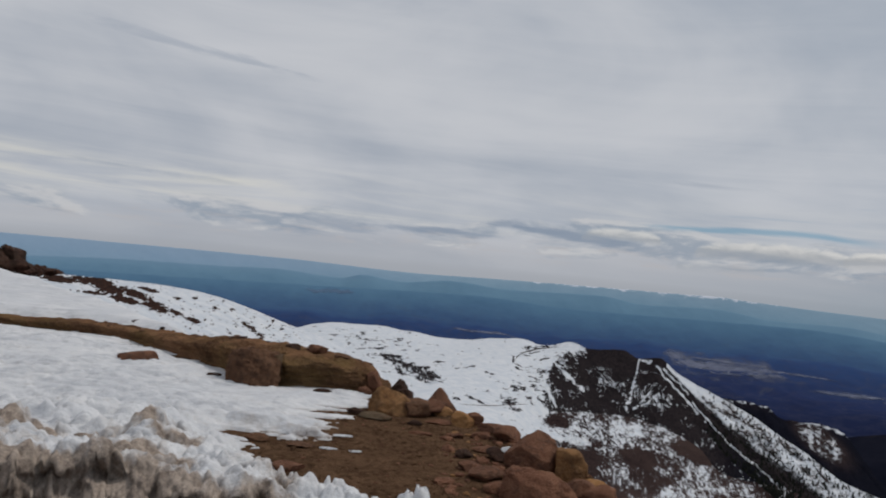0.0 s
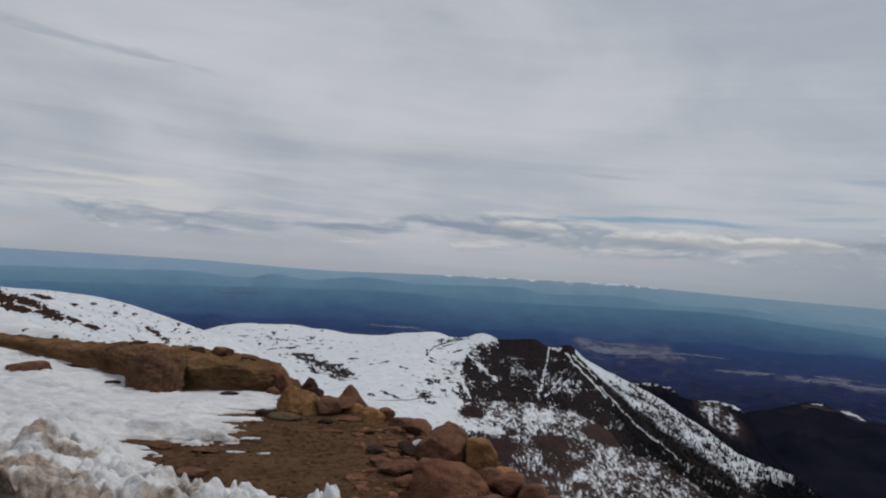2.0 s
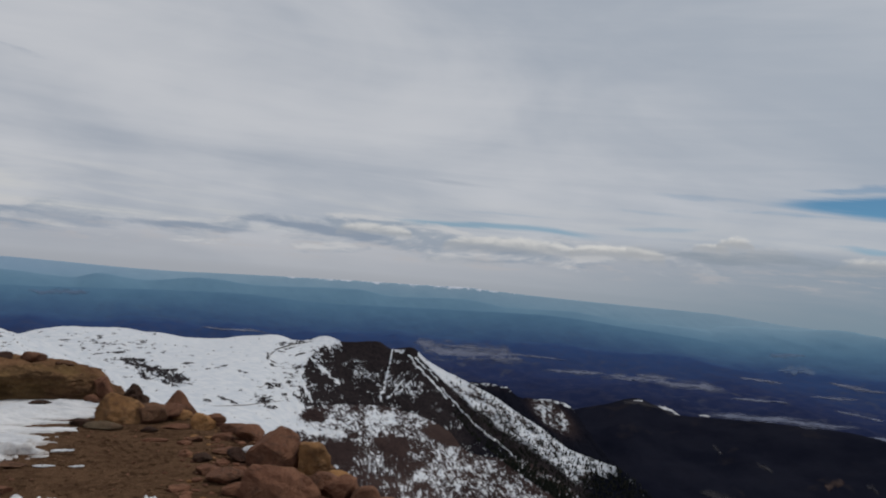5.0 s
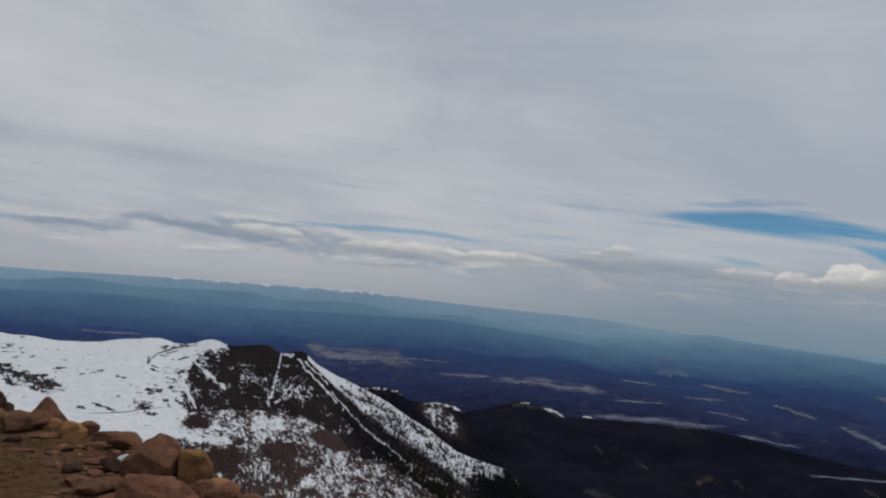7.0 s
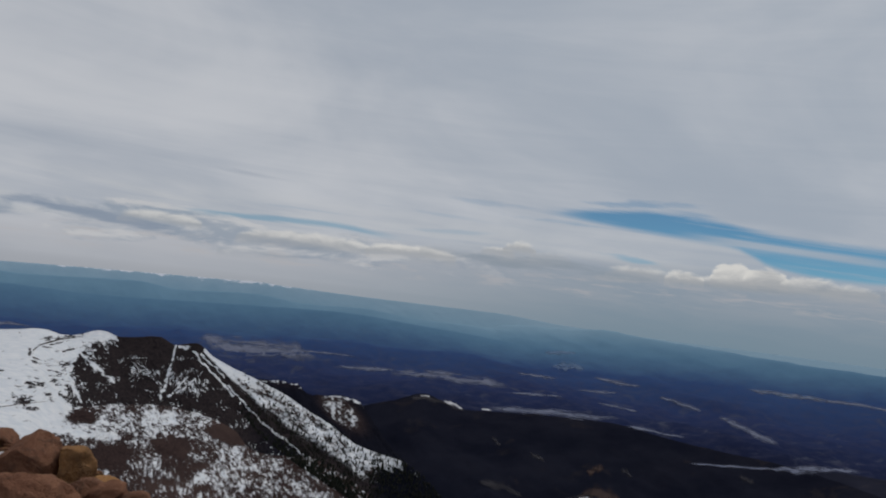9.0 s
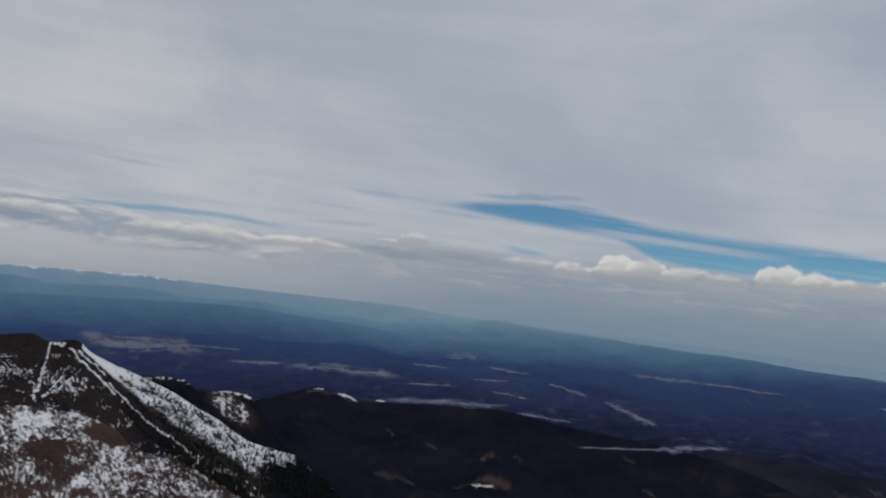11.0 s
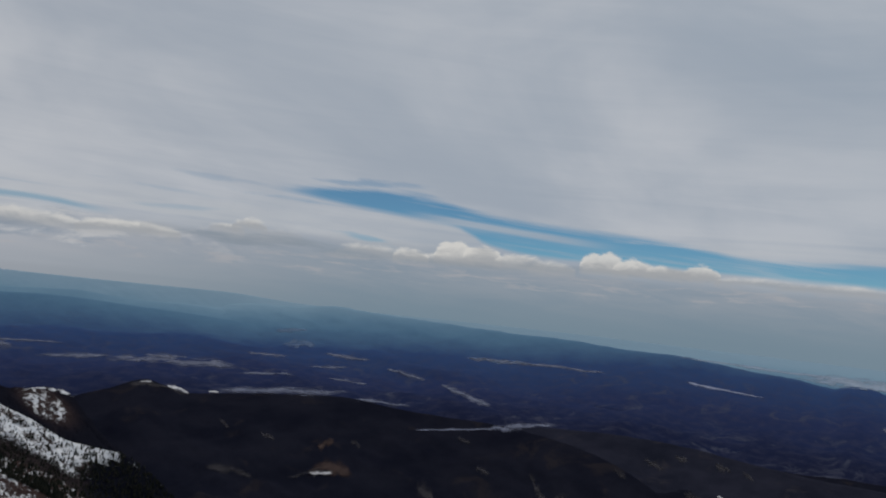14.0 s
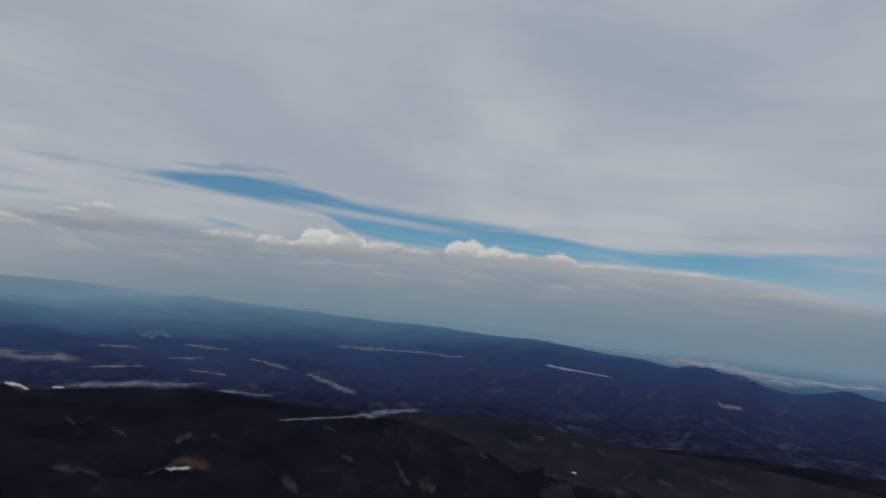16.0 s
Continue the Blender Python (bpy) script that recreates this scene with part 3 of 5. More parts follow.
def massif(name, lines, az_from, az_to, step, across, mat, relief, cover=None, crest_relief=0.0, grain=60.0, warm=None, wood=None):
    """A mountainside hung between lines of (angle, distance, elevation angle): the first is its crest, the others lie lower, towards the summit."""
    az = np.arange(az_from, az_to + step / 2, step)
    d = [curve(az, ln, 1) for ln in lines]
    z = [EYE + dd * np.tan(np.radians(curve(az, ln, 2))) for dd, ln in zip(d, lines)]
    drop = 0.5 * np.maximum(d[0] * 0.12, 60)
    ds, zs, fs = [d[0] + 2.2 * drop, d[0] + 0.9 * drop, d[0] + 0.25 * drop], [z[0] - 2.6 * drop, z[0] - 0.75 * drop, z[0] - 0.12 * drop], [1.0, 0.9, 0.5]
    for i in range(len(lines)):
        n = across[i] if i < len(across) else 6
        nd, nz = (d[i + 1], z[i + 1]) if i + 1 < len(lines) else (d[i] * 0.85, z[i] - 0.2 * d[i])
        for k in range(n):
            t = k / n
            ds.append(d[i] + (nd - d[i]) * t), zs.append(z[i] + (nz - z[i]) * t), fs.append(min(1.0, (i + t) * 4))
    ds.append(d[-1] * 0.85), zs.append(z[-1] - 0.2 * d[-1]), fs.append(1.0)
    D, Z, F = np.array(ds), np.array(zs), np.array(fs)[:, None]
    A = np.broadcast_to(az, D.shape)
    x, y = D * np.sin(np.radians(A)), D * np.cos(np.radians(A))
    el = np.degrees(np.arctan2(Z - EYE, D))
    keep = cover(A, el) if cover else np.zeros(A.shape)
    F = F * (1 - 0.97 * smooth((spread(keep, 14, 10) - 0.40) / 0.4))
    Z = Z + relief * F * (0.7 * ridged(x / grain, y / grain, 5) - 0.35 + 0.5 * rough(x / grain * 0.6, y / grain * 0.6, 3, 5))
    Z = Z + crest_relief * (1 - np.array(fs)[:, None]) * rough(x / grain * 2.0, y / grain * 2.0, 5, 4)
    el = np.degrees(np.arctan2(Z - EYE, D))
    layers = {"cover": cover(A, el)} if cover else {}
    if warm:
        layers["warm"] = warm(A, el)
    if wood:
        layers["wood"] = wood(A, el)
    return sheet(name, x, y, Z, (mat,), **layers)


def streak(A, E, a0, e0, a1, e1, w):
    """1 on a line of snow lying in a gully, 0 away from it."""
    t = np.clip(((A - a0) * (a1 - a0) + (E - e0) * (e1 - e0)) / ((a1 - a0) ** 2 + (e1 - e0) ** 2), 0, 1)
    wob = min(0.12, 0.85 * w) * grit(A * 2.6, E * 2.6, 1, 4)
    w = w * (0.55 + 0.55 * np.abs(grit(A * 3.2, E * 3.2, 2, 3)))
    return smooth(1.6 - np.hypot(A - a0 - t * (a1 - a0) + wob, E - e0 - t * (e1 - e0) + wob) / w)


CREST = [(-13, 1640, -6.6), (-10.3, 1680, -5.85), (-7.3, 1750, -5.3), (-5, 1780, -5.3), (-2.1, 1800, -5.5), (1.2, 1850, -5.8), (4.5, 1850, -5.5), (6.4, 1850, -5.3),
         (8, 1800, -5.62), (10.1, 1780, -5.2), (11.4, 1740, -5.5), (13.9, 1700, -5.32), (15.1, 1680, -5.82), (16.5, 1660, -5.62), (17.6, 1645, -6.35),
         (19.5, 1620, -7.28), (21.5, 1590, -8.10), (23.2, 1565, -8.88), (25.4, 1535, -10.05), (27.3, 1510, -11.10), (28.9, 1490, -12.05), (30.7, 1470, -12.50), (32.1, 1455, -12.78), (33.3, 1445, -13.35), (36, 1430, -15.6), (40, 1400, -19)]
FACE = [(-13, 1400, -7.6), (0, 1400, -7.0), (6, 1450, -6.7), (9, 1600, -7.0), (12, 1560, -8.2), (15, 1530, -8.7), (18, 1500, -9.2), (22, 1450, -11.2), (26, 1400, -13), (32, 1380, -15.6), (40, 1350, -20)]
APRON = [(-13, 1000, -9.4), (0, 1000, -9.3), (6, 1100, -9.2), (9, 1380, -8.9), (12, 1400, -10.2), (15, 1400, -10.6), (18, 1380, -11.2), (22, 1320, -13.6), (28, 1280, -16), (40, 1250, -22)]
FOOT = [(-13, 600, -13), (0, 650, -12.8), (6, 750, -12.4), (9, 900, -12.8), (15, 1100, -13.5), (22, 1150, -17), (40, 1100, -25)]
GULLY = [(16.3, -5.7), (18.8, -8.2), (21.5, -10.9), (24.6, -12.9), (28, -14.6), (33, -17.5)]


def marks(A, E, spots, seed, tear=0.60):
    """Broken dark dashes: each (angle, elevation, half length, half height, slope)."""
    out = np.zeros(A.shape)
    torn = tear * grit(A * 4.0, E * 10.0, seed, 4, 0.7)
    for a0, e0, ra, re, slope in spots:
        out = np.maximum(out, smooth((1.0 - np.hypot((A - a0) / ra, (E - e0 - slope * (A - a0)) / (1.25 * re)) + torn) / 0.4))
    return out


def flecks(A, E, seed, rare, lean=0.25):
    """Small level dashes strewn about; rare: 0 crowded to 1 hardly any."""
    return smooth((grit(A * 2.2 + E * 1.0, (E - lean * A * 0.2) * 8.0, seed) - rare) / 0.3)


FIELD_MARKS = ((1.9, -7.93, 0.55, 0.05, 0.2), (2.9, -7.72, 0.5, 0.05, 0.25), (4.3, -8.1, 0.4, 0.09, -0.2), (6.4, -8.95, 0.55, 0.16, 0.1), (3.0, -10.0, 0.35, 0.14, -0.4), (3.7, -10.25, 0.5, 0.10, -0.4), (5.8, -10.0, 0.6, 0.22, -0.3), (6.5, -10.5, 0.45, 0.16, -0.2),
               (2.05, -10.2, 0.3, 0.12, -0.3), (7.3, -9.6, 0.4, 0.10, -0.4), (0.3, -7.6, 0.5, 0.06, 0.1), (-0.6, -8.9, 0.7, 0.12, -0.1))
DOME_MARKS = ((6.9, -5.9, 0.35, 0.12, 0.1), (8.0, -5.75, 0.7, 0.10, 0.25), (7.4, -6.25, 0.9, 0.06, 0.3), (8.9, -5.45, 0.4, 0.07, 0.2), (5.95, -6.95, 0.12, 0.25, 0.0), (6.3, -7.5, 0.3, 0.10, -0.2), (8.3, -6.6, 0.5, 0.06, 0.3), (8.0, -7.6, 0.4, 0.12, 0.0))
CLUSTER_MARKS = ((-3.6, -7.5, 1.2, 0.12, 0.0), (-2.6, -7.9, 1.3, 0.26, -0.2), (-1.4, -8.3, 1.3, 0.32, -0.25), (-0.2, -8.6, 1.0, 0.22, -0.3), (-2.4, -8.6, 0.9, 0.20, -0.3), (-0.9, -9.0, 0.7, 0.16, -0.3), (-4.4, -7.0, 0.7, 0.07, 0.1))


def peak_cover(A, E):
    wob = 0.35 * rough(A * 0.9, E * 0.9, 0, 4)
    c = 0.93 + 0.06 * rough(A * 0.5, E * 1.2, 9, 3)
    # rock showing through on the gentle snowfield
    c -= 0.62 * np.maximum(marks(A, E, FIELD_MARKS, 31), np.maximum(marks(A, E, DOME_MARKS, 32), marks(A, E, CLUSTER_MARKS, 33)))
    rare = 1.25 - 0.70 * smooth(1.4 - np.hypot((A + 5.4) / 4.4, (E + 6.5) / 1.0)) - 0.75 * smooth(1.3 - np.hypot((A + 1.8) / 3.2, (E + 8.3) / 0.8)) - 0.60 * smooth(1.3 - np.hypot((A - 5.8) / 2.2, (E + 9.3) / 1.3)) - 0.70 * smooth(1.3 - np.hypot((A - 8.0) / 1.3, (E + 7.6) / 1.6))
    c -= 0.55 * flecks(A, E, 21, rare)
    # the dark face with a torn edge
    left = np.interp(-E, (5.1, 5.5, 6.4, 7.2, 8.3, 9.2, 10.3, 11.3), (12.0, 11.4, 9.6, 8.7, 8.2, 8.5, 9.0, 9.4)) + 0.40 * grit(A * 1.2, E * 1.5, 3) + 0.45 * grit(A * 3.4 + E, E * 4.0, 7)
    dark = smooth((A - left + 0.25) / 0.5) * smooth((-5.25 - E) / 0.1 + 1)
    # threads of snow down the face: slanting on one side, steep on the other
    side = smooth((A - 14.2) / 0.8)
    thread = (1 - side) * grit((0.8 * A + E) * 4.7, (A - 0.8 * E) * 1.3, 14, 5, 0.7) + side * grit((A + 0.22 * E) * 6.5, E * 1.5, 15, 5, 0.7)
    where = np.maximum(0.75 * streak(A, E, 11.7, -7.1, 14.9, -8.4, 0.50), 0.70 * streak(A, E, 9.2, -7.2, 11.3, -8.7, 0.30))
    where = np.maximum(where, 0.90 * smooth(1.35 - np.hypot((A - 16.4) / 1.7, (E + 8.6) / 1.25)))
    where = np.maximum(where, 0.66 * smooth(1.2 - np.abs(A - left - 0.5) / 0.7))
    where = np.maximum(where, np.where(E > -6.6, 0.02, 0.26))
    lies = smooth((where + 0.40 * grit(A * 2.0, E * 2.4, 19, 4) - 0.30) / 0.35)
    veins = smooth(1.15 - np.abs(thread) / (0.12 + 0.26 * where)) + 0.5 * smooth((grit(A * 5.0 + E, E * 6.0, 18, 4, 0.7) - 1.3 + 0.6 * where) / 0.4)
    c = c * (1 - dark) + dark * 0.95 * np.minimum(veins * lies, 1.0)
    # the spur: snow under its crest, rock and trees lower, a gully below them
    g = np.interp(A, [q[0] for q in GULLY], [q[1] for q in GULLY])
    top = curve(A, CREST, 2)
    t = (E - g) / np.maximum(top - g, 0.25)
    ribs = 1.15 * grit(A * 0.9, t * 7.5, 16, 5, 0.7) + 0.6 * grit(A * 6.5, E * 9.0, 17, 3)
    spur = np.interp(t, (0.0, 0.20, 0.32, 0.46, 0.70, 0.90, 1.0), (-0.10, -0.06, 0.22, 0.58, 0.62, 0.68, 0.94)) + 0.30 * ribs * np.clip(t * 3 - 0.8, 0, 1) + 0.30 * smooth((22.5 - A) / 3) * smooth((t - 0.38) / 0.15)
    c = np.where((A > 16.2) & (E > g), spur, c)
    c = np.where((A > 11.4) & (A < 14.6) & (E > -6.8 + wob), np.minimum(c, 0.02), c)
    c = np.where((A > 15.9) & (A < 17.0) & (E > -6.2 + 0.4 * wob), np.minimum(c, 0.12), c)
    # snow lying in the gullies
    for a0, e0, a1, e1, w in ((9.05, -6.9, 10.1, -7.7, 0.09), (10.1, -7.7, 11.3, -8.6, 0.14), (15.05, -5.9, 14.85, -7.5, 0.07), (14.85, -7.5, 14.45, -9.6, 0.13), (15.0, -9.4, 15.9, -8.9, 0.10), (15.9, -8.9, 17.1, -7.6, 0.07), (15.3, -9.1, 16.0, -8.1, 0.06), (15.3, -5.9, 15.8, -6.0, 0.12),
                              (16.3, -6.2, 17.7, -7.6, 0.09), (17.7, -7.6, 19.4, -9.1, 0.08), (16.9, -6.3, 18.6, -7.9, 0.07), (8.3, -7.8, 8.8, -9.0, 0.07), (8.8, -9.0, 9.4, -10.0, 0.09)):
        c = np.maximum(c, 1.0 * streak(A, E, a0, e0, a1, e1, w * 0.85))
    for a0, e0, a1, e1, w in ((19.0, -8.45, 21.5, -10.75, 0.06), (21.5, -10.75, 24.9, -12.95, 0.065), (24.9, -12.95, 27.0, -14.1, 0.045)):
        c = np.maximum(c, 1.0 * streak(A, E, a0, e0, a1, e1, w * 0.85))
    c = np.where(A > 29.5, c - 0.9 * smooth((A - 31.2 + wob) / 1.4) - 0.5 * smooth((A - 29.5) / 1.5) * (t < 0.75), c)
    c = np.where((A > 27.5) & (A < 32.3) & (t > 0.86), np.maximum(c, 0.80), c)
    return c


def peak_warm(A, E):
    g = np.interp(A, [q[0] for q in GULLY], [q[1] for q in GULLY])
    t = (E - g) / np.maximum(curve(A, CREST, 2) - g, 0.25)
    return 0.7 * smooth((A - 18.5) / 2) * smooth((t - 0.42) / 0.15) * smooth(rough(A * 1.5, E * 2, 5, 3) + 0.8)


def peak_wood(A, E):
    g = np.interp(A, [q[0] for q in GULLY], [q[1] for q in GULLY])
    return np.maximum(smooth((A - 29.6 + 0.4 * grit(A, E * 1.5, 61)) / 1.5), 0.8 * smooth((A - 19.5) / 4) * smooth((g - E + 0.3) / 0.5))


peak = massif("mountain", (CREST, FACE, APRON, FOOT), -13, 40, 0.042, (112, 76, 56, 6), PEAK, 22.0, peak_cover, 2.6, 80.0, warm=peak_warm, wood=peak_wood)
tagged(peak, "snowy mountain with a dark rock face and long spur", "mountain", kind="structure")

S_CREST = [(-1, 800, -14), (1, 860, -12.4), (5, 900, -11.2), (8, 1000, -10.75), (10, 1050, -10.3), (12, 1100, -10.05), (15, 1150, -10.1), (17.5, 1180, -10.6), (19.6, 1180, -11.4),
           (21.3, 1150, -12.9), (22.6, 1140, -13.1), (24.6, 1120, -12.98), (27, 1080, -13.65), (29, 1040, -14.7), (30.5, 1020, -15.7), (33, 1000, -18)]
S_MID = [(-1, 620, -17), (8, 760, -13.6), (15, 850, -14), (20, 900, -15.5), (25, 880, -17), (33, 850, -21)]
S_FOOT = [(-1, 420, -22), (10, 480, -20), (20, 560, -20), (33, 560, -26)]


def shoulder_cover(A, E):
    wob = 0.5 * rough(A * 0.7, E * 0.7, 6, 4)
    speck = 0.7 * grit(A * 6.5 + E * 3.0, E * 7.5, 23, 5, 0.75) + 0.4 * grit(A * 1.3, E * 2.0, 24)
    c = 0.445 + 0.16 * rough(A * 0.5, E * 1.1, 2, 3) - 0.10 * smooth((A - 18.5) / 4) + 0.46 * speck
    c = c + 0.60 * smooth((9.2 - A + wob) / 2.0) * smooth((E + 12.6 + wob) / 0.8)
    c = c + 0.22 * smooth(1.3 - np.hypot((A - 13.5) / 3.0, (E + 11.2) / 0.8))
    for a0, e0, ra, re, much in ((9.6, -11.1, 1.1, 0.5, 0.65), (11.6, -13.5, 1.5, 0.9, 0.75), (15.6, -12.9, 1.7, 0.8, 0.70), (16.6, -14.2, 1.5, 0.6, 0.5), (13.5, -15.4, 3.0, 0.7, 0.30), (6.0, -13.8, 2.5, 0.8, 0.35), (18.3, -11.6, 0.8, 0.4, 0.35)):
        c = c - much * smooth(1.3 - np.hypot((A - a0 + wob) / ra, (E - e0 + wob * 0.5) / re))
    c = c - 0.8 * smooth((A - 18.6 + wob) / 0.8) * smooth((E + 12.7) / 0.5)
    return np.maximum(c, 0.95 * streak(A, E, 6.5, -11.6, 12.0, -12.25, 0.28) - 0.25 * (A > 10))


def shoulder_warm(A, E):
    return 0.6 * smooth(rough(A * 0.6, E * 0.9, 12, 3) + 0.5) * smooth((A - 12.5) / 2)


shoulder = massif("mountain_shoulder", (S_CREST, S_MID, S_FOOT), -1, 33, 0.06, (80, 40, 6), SHOULDER, 11.0, shoulder_cover, 2.0, 50.0, warm=shoulder_warm)
tagged(shoulder, "rocky scree shoulder speckled with melting snow", "mountain", kind="structure")

R_CREST = [(-44, 400, -2.2), (-34, 420, -3.0), (-27.5, 450, -3.25), (-23, 470, -3.4), (-19.5, 480, -3.6), (-15.5, 500, -4.3), (-13, 510, -5.1), (-10.5, 520, -5.9), (-7, 540, -7.1), (-4.4, 560, -8.4),
           (-1, 580, -10.4), (3, 600, -13)]
R_MID = [(-44, 320, -5), (-27.5, 340, -6.2), (-15, 380, -7.6), (-7, 430, -9.4), (3, 500, -15)]
R_FOOT = [(-44, 170, -15), (-15, 200, -15), (3, 320, -22)]


RIDGE_ROCKS = ((-26.6, -3.60, 1.3, 0.22, -0.05), (-24.6, -3.60, 1.7, 0.28, -0.12), (-23.4, -4.1, 1.4, 0.34, -0.2), (-21.8, -4.3, 1.1, 0.26, -0.3), (-22.4, -4.75, 1.4, 0.24, -0.2), (-20.4, -5.1, 1.1, 0.32, -0.3), (-19.0, -5.45, 0.7, 0.16, -0.3), (-17.8, -5.9, 0.7, 0.15, -0.3), (-21.0, -3.95, 0.8, 0.12, -0.2), (-24.6, -4.4, 0.9, 0.12, -0.1))
RIDGE_STONES = ((-14.3, -5.85, 0.35, 0.13, -0.6), (-13.6, -6.3, 0.45, 0.20, -0.7), (-13.0, -6.75, 0.40, 0.20, -0.6), (-12.2, -5.6, 0.15, 0.08, 0.0), (-19.0, -4.4, 0.25, 0.10, 0.0), (-17.8, -4.3, 0.18, 0.08, 0.0), (-16.4, -4.9, 0.2, 0.09, 0.0), (-15.2, -5.0, 0.16, 0.08, 0.0), (-12.4, -7.2, 0.3, 0.12, -0.3))


def ridge_cover(A, E):
    c = 0.95 + 0.05 * rough(A * 0.6, E, 2, 3)
    c = c - np.maximum(1.20 * marks(A, E, RIDGE_ROCKS, 41, 0.30), 0.85 * marks(A, E, RIDGE_STONES, 42))
    rare = 1.30 - 0.42 * smooth((A + 21) / 3) * smooth((-9 - A) / 2) * smooth((-4.0 - E) / 0.4)
    dots = smooth((grit(A * 4.6, E * 8.0, 44, 3, 0.6) - rare) / 0.25)
    return c - 0.58 * dots


ridge = massif("ridge", (R_CREST, R_MID, R_FOOT), -44, 3, 0.06, (80, 36, 6), NEAR_RIDGE, 5.0, ridge_cover, 0.5, 40.0)
tagged(ridge, "snow-covered shoulder with brown rock bands and scattered stones", "ridge", kind="structure")

K_CREST = [(18, 2050, -10), (20.0, 2020, -8.3), (21.2, 2000, -7.85), (22.7, 2000, -7.8), (23.8, 1990, -7.95), (24.9, 1990, -8.70), (26.8, 1980, -8.55), (28.6, 1960, -8.90), (29.5, 1945, -9.9), (31, 1900, -11.6), (34, 1880, -14)]
K_MID = [(18, 1850, -13), (23, 1800, -11), (28, 1800, -11.2), (34, 1750, -16)]


def knoll_cover(A, E):
    wob = 0.25 * rough(A * 1.1, E * 1.1, 4, 4)
    top = curve(A, K_CREST, 2)
    c = np.full(A.shape, -0.25)
    c = c + (0.62 + 0.35 * grit(A * 5, E * 7, 53, 4)) * smooth((E - top + 0.30 + wob * 0.6) / 0.2) * smooth((24.6 - A) / 0.6)
    slope = smooth(1.3 - np.hypot((A - 27.3 + 0.95 * (E + 9.7) + wob) / 1.35, (E + 9.7) / 1.4))
    rim = smooth((E - top + 0.30 + wob) / 0.25) * smooth((A - 25.6) / 0.4) * smooth((29.2 - A) / 0.4)
    return np.maximum(c, np.maximum(slope * (0.50 + 0.45 * grit(A * 4.5 + 3.0 * E, E * 4.5, 51, 5, 0.65)), 0.8 * rim * (0.7 + 0.6 * rough(A * 3, E * 5, 52, 3))))


def knoll_warm(A, E):
    return 0.6 * smooth(1.5 - np.hypot((A - 27.3 + 0.95 * (E + 9.7)) / 1.35, (E + 9.7) / 1.4))


def knoll_wood(A, E):
    bare = smooth(1.5 - np.hypot((A - 27.4 + 0.95 * (E + 9.7)) / 1.35, (E + 9.7) / 1.4))
    return 0.85 * (1 - bare) * smooth((-8.0 - E) / 0.5)


knoll = massif("rocky_knoll", (K_CREST, K_MID), 18, 34, 0.05, (70, 6), KNOLL, 16.0, knoll_cover, 7.0, 45.0, warm=knoll_warm, wood=knoll_wood)
tagged(knoll, "dark knolls streaked with reddish earth and snow", "hill", kind="structure")

F_CREST = [(25, 2450, -11), (27.01, 2400, -9.8), (29.02, 2400, -9.1), (31.02, 2400, -8.55), (33.44, 2400, -7.86), (34.64, 2390, -8.21), (36.05, 2380, -8.66), (38.56, 2370, -8.62), (42.28, 2360, -8.41), (47.1, 2350, -8.35), (50.81, 2320, -8.8),
           (54.11, 2300, -9.13), (58.12, 2250, -9.36), (62.14, 2200, -9.79), (66.15, 2100, -10.68), (70.16, 2000, -12.37), (76, 1900, -17)]
F_FOOT = [(25, 1550, -19), (45.09, 1500, -19.98), (70.16, 1450, -21.87), (76, 1400, -23)]


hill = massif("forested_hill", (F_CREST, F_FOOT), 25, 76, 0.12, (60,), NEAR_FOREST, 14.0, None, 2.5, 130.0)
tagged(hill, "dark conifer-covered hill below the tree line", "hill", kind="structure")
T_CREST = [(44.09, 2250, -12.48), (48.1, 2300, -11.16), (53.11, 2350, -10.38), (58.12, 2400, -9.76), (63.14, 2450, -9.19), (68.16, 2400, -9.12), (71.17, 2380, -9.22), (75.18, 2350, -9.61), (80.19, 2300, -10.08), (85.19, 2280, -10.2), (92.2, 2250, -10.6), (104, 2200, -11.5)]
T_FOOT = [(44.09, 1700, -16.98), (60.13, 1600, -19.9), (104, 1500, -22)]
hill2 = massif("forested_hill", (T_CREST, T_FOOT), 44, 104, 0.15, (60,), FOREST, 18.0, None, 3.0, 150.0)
tagged(hill2, "long dark wooded foothill with brown clearings", "hill", kind="structure")

# ranges in the distance, one behind the other; their haze is in plain()'s colours


def far_range(name, crest, d, deep, mat, relief, grain, label):
    line = [(q[0], q[2] if len(q) > 2 else d, q[1]) for q in crest]
    crest = [(q[0], q[1], q[2] if len(q) > 2 else d) for q in crest]
    floor = [(a, q - deep, math.degrees(math.atan2(float(ground_height(np.array(a, float), np.array(q - deep, float))) - 12 - EYE, q - deep))) for a, e, q in crest]
    ob = massif(name, (line, floor), crest[0][0], crest[-1][0], 0.15, (26,), mat, relief, None, relief * 0.35, grain)
    return tagged(ob, label, "mountains", kind="structure")


